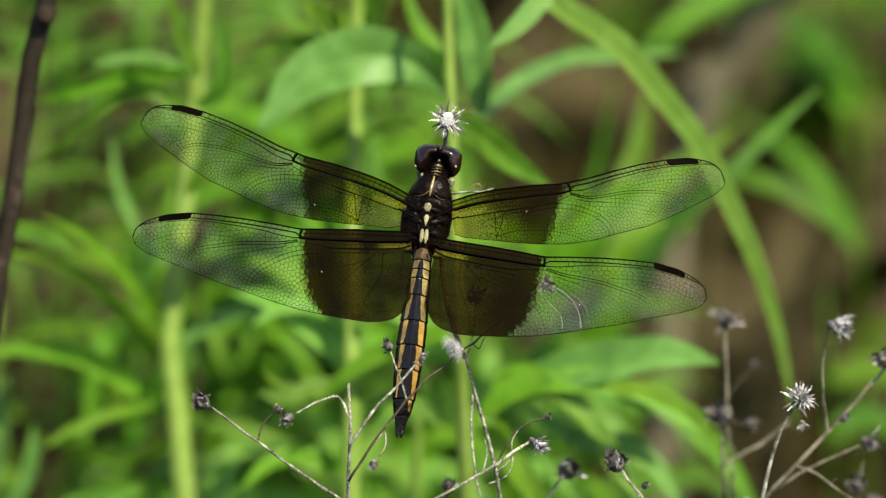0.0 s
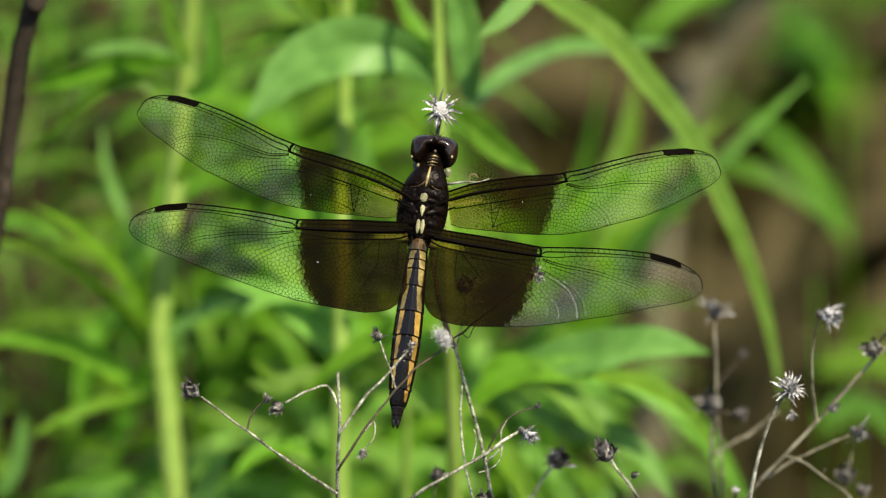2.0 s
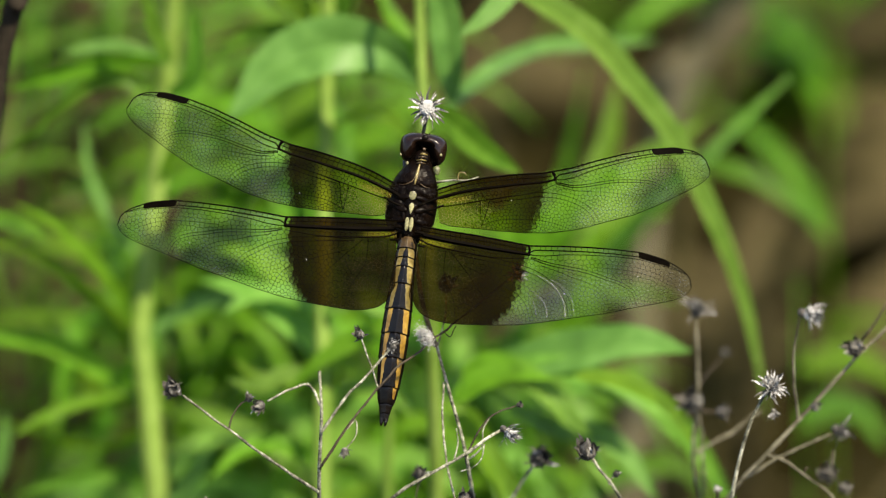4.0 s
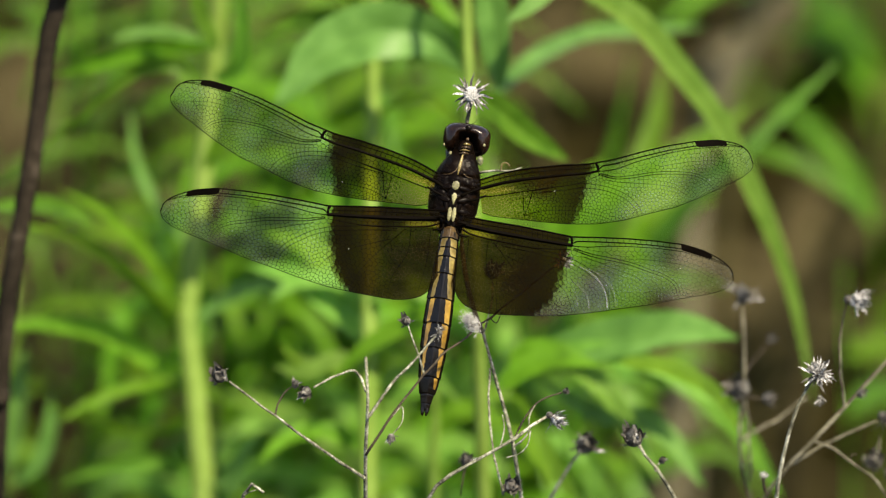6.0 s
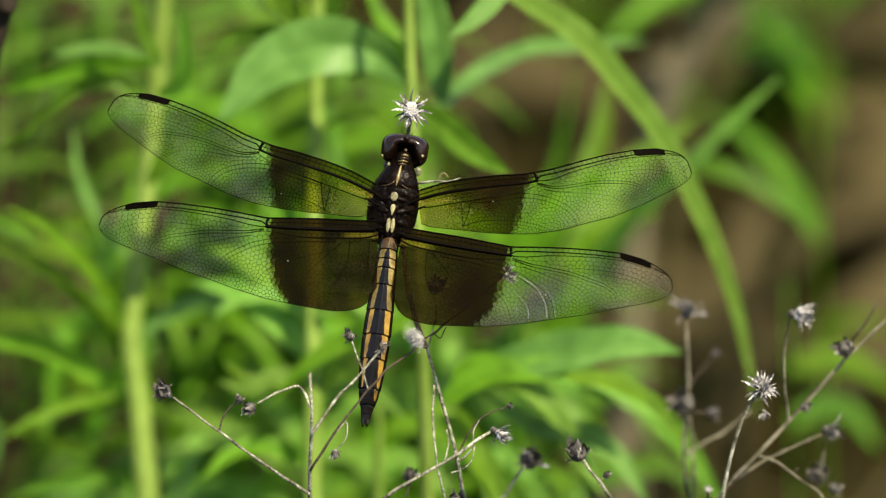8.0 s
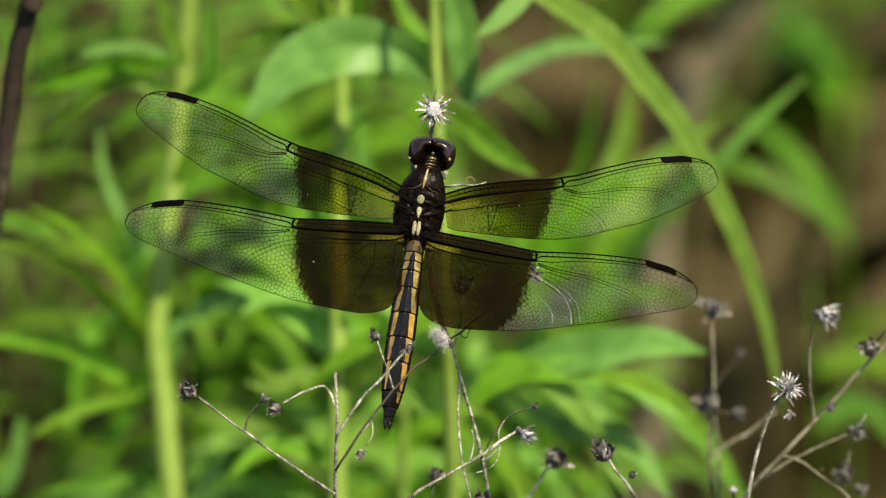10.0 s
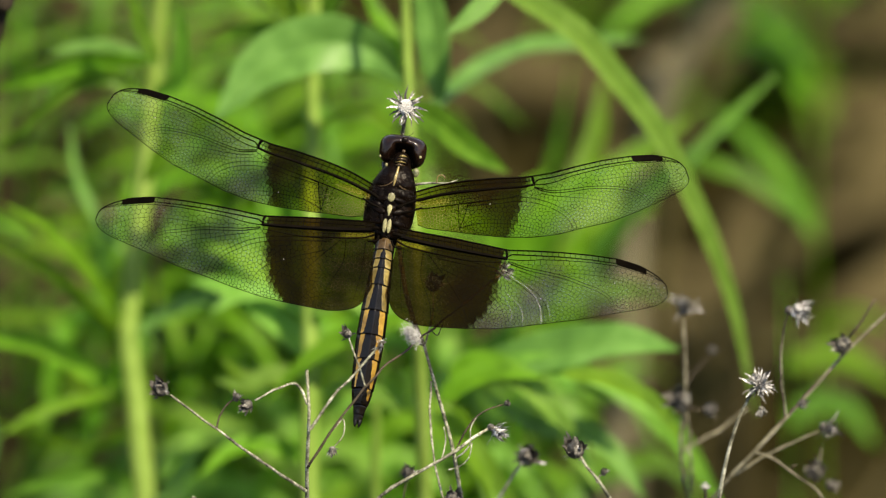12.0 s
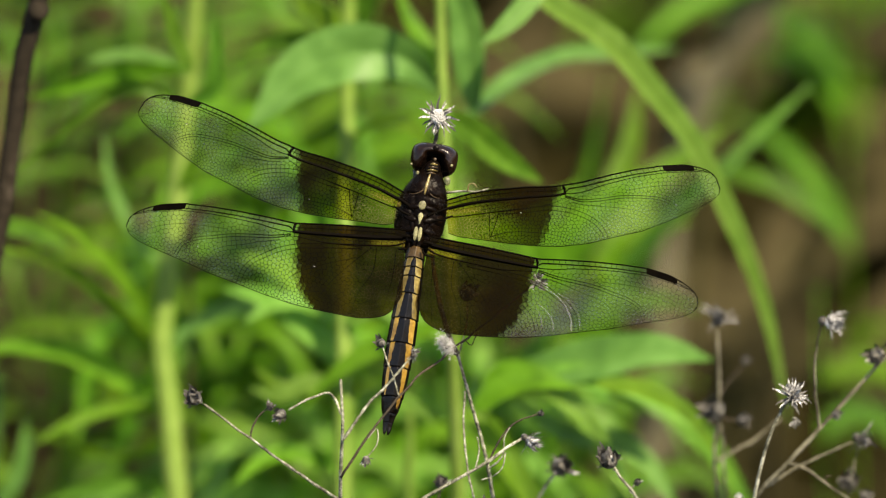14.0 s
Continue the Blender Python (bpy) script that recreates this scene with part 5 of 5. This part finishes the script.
    sf += [(0, 2, 3, 1), (48, 49, 51, 50)]
    part("wing_mark", (sv, sf), M_VEIN, skin_ob, "black wing mark", smooth=False)
    return skin_ob


wing(-1, (3.1, -0.96, 1.0), 11.4, FORE, M_FORE, -2, 1, "clear forewing with smoked root half and black veins")
wing(1, (3.7, -1.07, 1.0), 15.0, dict(FORE, length=38.95), M_FORE, -2, 2, "clear forewing with smoked root half and black veins")
wing(-1, (1.56, -5.32, 0.9), -6.1, dict(HIND, length=39.6), M_HIND, -2, 3, "broad hindwing with dark brown root and clear tip")
wing(1, (1.80, -5.715, 0.9), -2.85, dict(HIND, length=39.1), M_HIND_SHEEN, -2, 4, "broad hindwing with dark brown root and clear tip")


def ringed(rows, sides=28, squash=1.0):
    """A body lofted along y: rows of (y, centre x, centre z, half width, half depth)."""
    verts, faces = [], []
    for y, cx, cz, w, h in rows:
        for k in range(sides):
            a = 2 * math.pi * k / sides
            verts.append(Vector((cx + w * math.sin(a), y, cz + h * math.cos(a))) * MM)
    for i in range(len(rows) - 1):
        for k in range(sides):
            a, b = i * sides + k, i * sides + (k + 1) % sides
            faces.append((a, a + sides, b + sides, b))
    faces.append(tuple(range(sides)))
    faces.append(tuple((len(rows) - 1) * sides + k for k in range(sides - 1, -1, -1)))
    return verts, faces


def smooth_rows(rows, n):
    a = np.array(rows, float)
    y = np.linspace(a[0, 0], a[-1, 0], n)
    o = np.argsort(a[:, 0])
    cols = [np.interp(y, a[o, 0], a[o, k]) for k in range(1, a.shape[1])]
    for c in cols:
        for _ in range(2):
            c[1:-1] = (c[:-2] + 2 * c[1:-1] + c[2:]) / 4
    return [tuple(float(v) for v in r) for r in zip(y, *cols)]


def thorax():
    rows = smooth_rows([(5.6, 0.50, -1.3, 1.1, 0.8), (4.6, 0.42, -1.1, 1.75, 1.5), (3.6, 0.30, -0.9, 2.3, 2.1), (2.4, 0.18, -0.9, 2.9, 2.6), (0.8, 0.08, -1.0, 3.45, 2.8),
                        (-1.5, 0, -1.2, 3.65, 2.8), (-3.6, 0, -1.3, 3.5, 2.5), (-5.2, 0, -1.2, 2.8, 2.0), (-6.2, 0.05, -1.1, 1.9, 1.5), (-7.4, 0.1, -1.3, 1.2, 1.2)], 76)
    v, f = ringed(rows, 80)
    # plates and folds of the back
    for p in v:
        x, y, z = p / MM
        if z > -1.5:
            p.z += MM * min(1.0, abs(x)) * (0.22 * noise.noise((x * 1.1, y * 1.1, 2)) + 0.10 * noise.noise((x * 3, y * 3, 5)))
            rear = 1 / (1 + math.exp((y - 1.2) * 4))
            p.z -= MM * rear * (0.35 * math.exp(-((abs(x) - 1.1) / 0.30) ** 2) + 0.28 * abs(noise.noise((x * 1.5, y * 1.3, 9))) + 0.12 * abs(noise.noise((x * 3.1, y * 3.3, 1))))
            p.z -= MM * 0.30 * math.exp(-((y - 1.35) / 0.22) ** 2) * min(1.0, abs(x) / 0.6)
    th = part("thorax", (v, f), M_BROWN, FLY, "dark brown hairy thorax")
    for (x, y, w, h, z) in ((0.02, 0.05, 0.54, 0.66, 1.66), (-0.30, -4.0, 0.30, 1.10, 1.18), (0.32, -4.0, 0.30, 1.10, 1.18)):
        part("pale_spot", ball((x * MM, y * MM, z * MM), (w * MM, h * MM, 0.12 * MM), 14, 8), M_PALE, th, "pale yellow spot")
    # a wedge between them, point down
    wedge = ball((0, 0, 0), (0.5 * MM, 0.85 * MM, 0.12 * MM), 16, 10)
    for p in wedge[0]:
        p.x *= 0.62 + 0.45 * p.y / (0.85 * MM)
        p += V((0.02, -1.85, 1.52)) * MM
    part("pale_spot", wedge, M_PALE, th, "pale yellow wedge")
    part("neck_stripe", tube([V((0.44, 4.9, 0.50)) * MM, V((0.32, 3.9, 1.12)) * MM, V((0.16, 2.6, 1.62)) * MM, V((0.08, 1.6, 1.76)) * MM], [0.00010, 0.00017, 0.00022, 0.00008], 18, 8, 0.1), M_CREAM, th, "narrow gold stripe")
    for s in (-1, 1):
        part("collar_edge", tube([V((0.20, 3.0, 1.46)) * MM, V((0.15 + s * 0.45, 2.1, 1.62)) * MM, V((0.1 + s * 1.3, 1.5, 1.46)) * MM, V((0.1 + s * 2.2, 1.35, 1.0)) * MM], [0.00006, 0.00008, 0.00006, 0.00003], 14, 6, 0.1), M_TAN, th, "tan collar ridge")
    for s in (-1, 1):
        # low plates that run to the wing roots
        for k, (x, y, z, w, h, turn) in enumerate(((1.35, -0.35, 1.22, 1.15, 0.42, 12), (1.55, -1.9, 1.02, 1.2, 0.5, -18), (1.5, -3.6, 0.72, 1.1, 0.5, 10), (2.5, 0.3, 0.62, 0.7, 0.5, 40), (0.95, -2.9, 1.02, 0.35, 0.9, 8))):
            lump = ball((0, 0, 0), (w * MM, h * MM, 0.32 * MM), 18, 10)
            for p in lump[0]:
                p.z += 0.07 * MM * noise.noise(p * 1400 + V((k, s, 0)))
            at = Matrix.Translation(V((s * x, y, z)) * MM) @ Matrix.Rotation(radians(-s * turn), 4, "Z") @ Matrix.Rotation(radians(s * 22), 4, "Y")
            part("back_plate", lump, M_BROWN, th, at=at)
    rnd = random.Random(8)
    hv, hf = [], []
    for i in range(1500):
        k = rnd.randrange(len(v))
        p = v[k]
        c = V((0, p.y, -0.0012))
        d = (p - c).normalized() + V((rnd.uniform(-.4, .4), rnd.uniform(-.4, .4), rnd.uniform(-.4, .4)))
        d = d.normalized() * rnd.uniform(0.0004, 0.0012)
        sde = d.orthogonal().normalized() * 0.000016
        j = len(hv)
        o = p + V((rnd.uniform(-.2, .2), rnd.uniform(-.2, .2), 0)) * MM
        hv += [o - sde, o + sde, o + d]
        hf.append((j, j + 1, j + 2))
    hair = part("hair", (hv, hf), M_HAIR, th, "fine brown hair")
    tagged(hair, kind="stuff")


thorax()


def head():
    """One helmet of two eyes that meet in front, hollow and black behind."""
    v, f = ball((0, 0, 0), (1, 1, 1), 72, 44)
    slots = []
    for p in v:
        x, y, z = p
        r = (abs(x) ** 2.8 + abs(y) ** 2.8 + abs(z) ** 2.0) ** (1 / 2.45)
        x, y, z = x / r, y / r, z / r
        X, Y, Z = 3.35 * x, (2.0 if y > 0 else 2.7) * y, 2.3 * z
        if z > 0:
            wide = 1.0 + 0.32 * max(0.0, -Y)
            inner = 1 / (1 + math.exp((abs(X) - 1.25 * wide) * 5))
            low = 1 / (1 + math.exp((Y - 0.55) * 4.5))
            Z -= 2.3 * inner * low
            Z -= 0.22 * math.exp(-(X / 0.22) ** 2) * (1 - low)
        p.x, p.y, p.z = (0.62 + X + 0.0 * Y) * MM, (7.0 + Y) * MM, (-1.55 + Z) * MM
    for q in f:
        c = sum((v[i] for i in q), V()) / len(q) / MM
        X, Y = c.x - 0.62, c.y - 7.0
        slots.append(1 if c.z > -2.5 and Y < 0.62 and abs(X) < 1.20 + 0.32 * max(0.0, -Y) else 0)
    h = part("head", (v, f, slots), [M_EYE, M_SHELL], FLY, "glossy dark brown helmet-like head, black behind")
    for (x, y, z, r) in ((-2.45, 5.55, 0.05, 0.20), (-1.40, 4.50, -0.20, 0.28), (3.20, 6.25, 0.10, 0.24)):
        part("eye_spot", ball((x * MM, y * MM, z * MM), (r * 0.8 * MM, r * MM, r * 0.7 * MM), 12, 8), M_PALE, h, "pale spot behind the eye")
    part("brow", ball((0.64 * MM, 8.35 * MM, 0.34 * MM), (0.46 * MM, 0.40 * MM, 0.18 * MM), 16, 9), M_BROWN, h, "dull brown brow knob")
    part("nape", ball((0.74 * MM, 6.75 * MM, 0.15 * MM), (0.24 * MM, 0.22 * MM, 0.12 * MM), 12, 7), M_TAN, h, "small brown nape knob")
    part("neck", ball((0.62 * MM, 5.35 * MM, -0.35 * MM), (1.15 * MM, 1.3 * MM, 0.75 * MM), 16, 9), M_BROWN, h)
    for k, y in enumerate((6.05, 5.62, 5.20, 4.78)):
        wd = (0.62, 0.70, 0.74, 0.66)[k]
        part("neck_ring", tube([V((0.70 - 0.06 * k - wd, y - 0.16, (0.0, 0.1, 0.25, 0.40)[k])) * MM, V((0.70 - 0.06 * k, y, (0.50, 0.66, 0.84, 1.02)[k])) * MM, V((0.70 - 0.06 * k + wd, y - 0.06, (0.05, 0.15, 0.3, 0.45)[k])) * MM], [0.00005, 0.00016 if k else 0.00022, 0.00005], 10, 6), M_CREAM if k % 2 == 0 else M_TAN, h, "gold-brown neck ring")
    part("cheek", ball((2.90 * MM, 4.0 * MM, -0.5 * MM), (0.50 * MM, 0.68 * MM, 0.4 * MM), 14, 9), M_PALE_DULL, h, "pale yellow-green cheek")
    for t in (-1, 1):
        part("antenna", tube([V((0.7 + t * 0.4, 9.0, -1.2)) * MM, V((0.7 + t * 0.8, 9.3, -0.8)) * MM, V((0.7 + t * 1.0, 9.7, -0.7)) * MM], [0.00005, 0.00003, 0.00002], 8, 5), M_SHELL, h)


head()


def abdomen():
    cuts = (-5.8, -7.4, -8.7, -10.0, -12.4, -16.0, -19.5, -23.0, -27.2, -29.6, -31.0, -32.0)
    table = ((-5.6, 1.25), (-7, 1.42), (-9.4, 1.58), (-12, 1.72), (-16, 1.98), (-20, 2.06), (-24, 1.90), (-27, 1.62), (-29, 1.25), (-30.3, 0.85), (-31.5, 0.66), (-33, 0.55))
    ys, ws = [t[0] for t in table][::-1], [t[1] for t in table][::-1]
    black = ((-5.6, 0.07), (-7.2, 0.10), (-8.0, 0.24), (-9.4, 0.32), (-12, 0.40), (-16, 0.47), (-21, 0.51), (-26, 0.55), (-28.5, 0.62), (-30, 0.80), (-33, 0.9))
    bys, bws = [t[0] for t in black][::-1], [t[1] for t in black][::-1]
    rnd = random.Random(4)
    for s, (y0, y1) in enumerate(zip(cuts, cuts[1:])):
        n = max(5, int((y0 - y1) * 3.5))
        verts, faces, slots = [], [], []
        cols = None
        for i in range(n + 1):
            f = i / (n - 1) * (1 - 0.13 / (y0 - y1)) if i < n else 1.0
            y = y0 + (y1 - y0) * f
            w = float(np.interp(y, ys, ws))
            # each ring overlaps the next, with a lip at its hind edge
            lip = 1.0 - 0.05 * math.exp(-f * n * 0.9) + 0.025 * math.exp(-(1 - f) * n * 0.8)
            c = float(np.interp(y, bys, bws)) * (0.84 + 0.26 * f)
            marks = [-180, -150, -120, -100, -84]
            left = math.degrees(math.asin(min(0.88, max(0.075, c + rnd.uniform(-0.03, 0.03)))))
            right = math.degrees(math.asin(min(0.80, max(0.075, c - 0.04 + rnd.uniform(-0.03, 0.03)))))
            outer, far = 53, 47
            ang = marks + [-far, -(far * 2 + left) / 3, -(far + left * 2) / 3, -left, -left * 0.5, -4, 0, 4, right * 0.5, right, (outer + right * 2) / 3, (outer * 2 + right) / 3, outer, 84, 100, 120, 150]
            ang = sorted(ang)
            cols = len(ang)
            for a in ang:
                r = radians(a)
                keel = 0.12 * math.exp(-(a / 7.0) ** 2)
                verts.append(V((0.15 + w * lip * math.sin(r), y - 0.42 * math.sin(r) ** 2 * min(1, w / 1.5) * (1 if abs(a) < 90 else 0.6), -0.4 + (w * (0.40 * math.cos(r) + 0.52 * (1 - abs(math.sin(r)))) if abs(a) < 90 else w * 0.8 * math.cos(r)) * lip + keel * 0.5)) * MM)
        order = [abs(a) for a in ang]
        for i in range(n):
            for k in range(cols):
                a, b = i * cols + k, i * cols + (k + 1) % cols
                faces.append((a, a + cols, b + cols, b))
                mid = k + 0.5
                yellow = 5 <= k < 8 or 14 <= k < 17
                joint = i == n - 1
                if s >= 9 or (s == 8 and (k < 9 or i > n // 2)):
                    yellow = False
                if s < 3 and 5 <= k < 17 and not joint:
                    yellow = yellow or s == 0
                slots.append((3 if s == 0 else 2 if y0 > -13 else 1) if yellow and not joint else 0)
        faces.append(tuple(range(cols)))
        faces.append(tuple(n * cols + k for k in range(cols - 1, -1, -1)))
        slots += [0, 0]
        part("abdomen_segment", (verts, faces, slots), [M_SHELL, M_YELLOW, M_CREAM, M_TAN], FLY, "black abdomen segment with yellow side stripes" if s < 9 else "black tail segment")
    for s in (-1, 1):
        part("tail_tip", tube([V((0.15 + s * 0.25, -31.8, -0.2)) * MM, V((0.15 + s * 0.30, -32.3, -0.1)) * MM, V((0.15 + s * 0.26, -32.9, -0.1)) * MM], [0.00028, 0.00028, 0.0001], 8, 7), M_SHELL, FLY)


abdomen()


def legs():
    for s in (-1, 1):
        for (y0, ya, yb) in ((3.0, 5.0, 3.6), (0.0, 1.0, -1.0), (-2.5, -4.5, -5.5)):
            hip, knee, foot = V((s * 1.4, y0, -3.2)), V((s * 1.8, ya, -6.0)), V((1.2 + s * 0.35, yb, -8.6))
            lg = part("leg", tube([hip * MM, knee * MM, foot * MM], [0.00030, 0.00026, 0.00016], 16, 6), M_SHELL, FLY, "thin black leg")
    # the one that reaches past the front of the wing root
    part("leg", tube([V((2.6, 2.2, -2.5)) * MM, V((5.2, 2.9, -0.4)) * MM, V((8.0, 3.4, 0.4)) * MM, V((8.9, 3.9, 0.5)) * MM], [0.00024, 0.00016, 0.00012, 0.00010], 16, 6), M_TWIG, FLY, "pale bristly foreleg")
    part("leg_claw", tube([V((6.0, 3.0, 0.2)) * MM, V((6.2, 4.1, 0.4)) * MM, V((6.8, 4.2, 0.5)) * MM, V((7.2, 3.8, 0.5)) * MM], [0.00010, 0.00010, 0.00006], 12, 5), M_CREAM, FLY)


legs()


# ---- what moves: the insect and its perch sway in the wind ----
def motions():
    # seconds, shift across and down in pixels, turn clockwise in radians
    sway = ((0, -7.4, -1.3, 0.002), (0.5, -0.6, -0.2, 0.002), (1, -1, -0.9, 0), (1.5, 0, 0, 0), (2, 4.5, 0.5, 0.001), (2.2, 5, 1, 0.001),
            (4.3, 24, -1, 0.008), (4.5, 35.1, 4.7, 0.010), (5, 24.5, 2.3, 0.0115), (5.5, 16.4, 0.2, 0.010), (6, 10.8, 5.8, 0.013), (6.5, 7.6, -2.3, 0.009),
            (7, 7.2, 2, 0.0095), (7.5, 3, 1.7, 0.008), (8, 2.2, -1.8, 0.0075), (8.2, 3.1, 1, 0.009), (10.3, 4, 4, 0.027), (10.5, 3.7, 4.4, 0.028),
            (11, 3, 2.7, 0.0295), (11.5, -0.2, 2.3, 0.0285), (12, 2.4, 4.4, 0.030), (12.5, 1.3, 1.3, 0.028), (13, -4.5, 2.4, 0.031),
            (13.5, -3.4, 1.7, 0.0315), (14, -3.4, 1.5, 0.034))
    walk(FLY, [(t, fly_pose(x, y, turn)) for t, x, y, turn in sway])
    top = ((0, -2.8), (0.5, -0.6), (1, 0.3), (1.5, 0), (2, 3.6), (2.2, 4), (4.3, 16), (4.5, 22.2), (5, 17.3), (5.5, 10.4), (6, 7.2), (6.5, 5), (7, 4.7), (7.5, 0.6),
           (8, 1.5), (8.2, 0.7), (10.3, -2.8), (10.5, -2.8), (11, -2.5), (11.5, -5.2), (12, -2.4), (12.5, -4.2), (13, -8.4), (13.5, -5.7), (14, -6.1))
    walk(PERCH, [(t, Matrix.Translation(PIVOT) @ Matrix.Rotation(x / 415, 4, AHEAD)) for t, x in top])


motions()
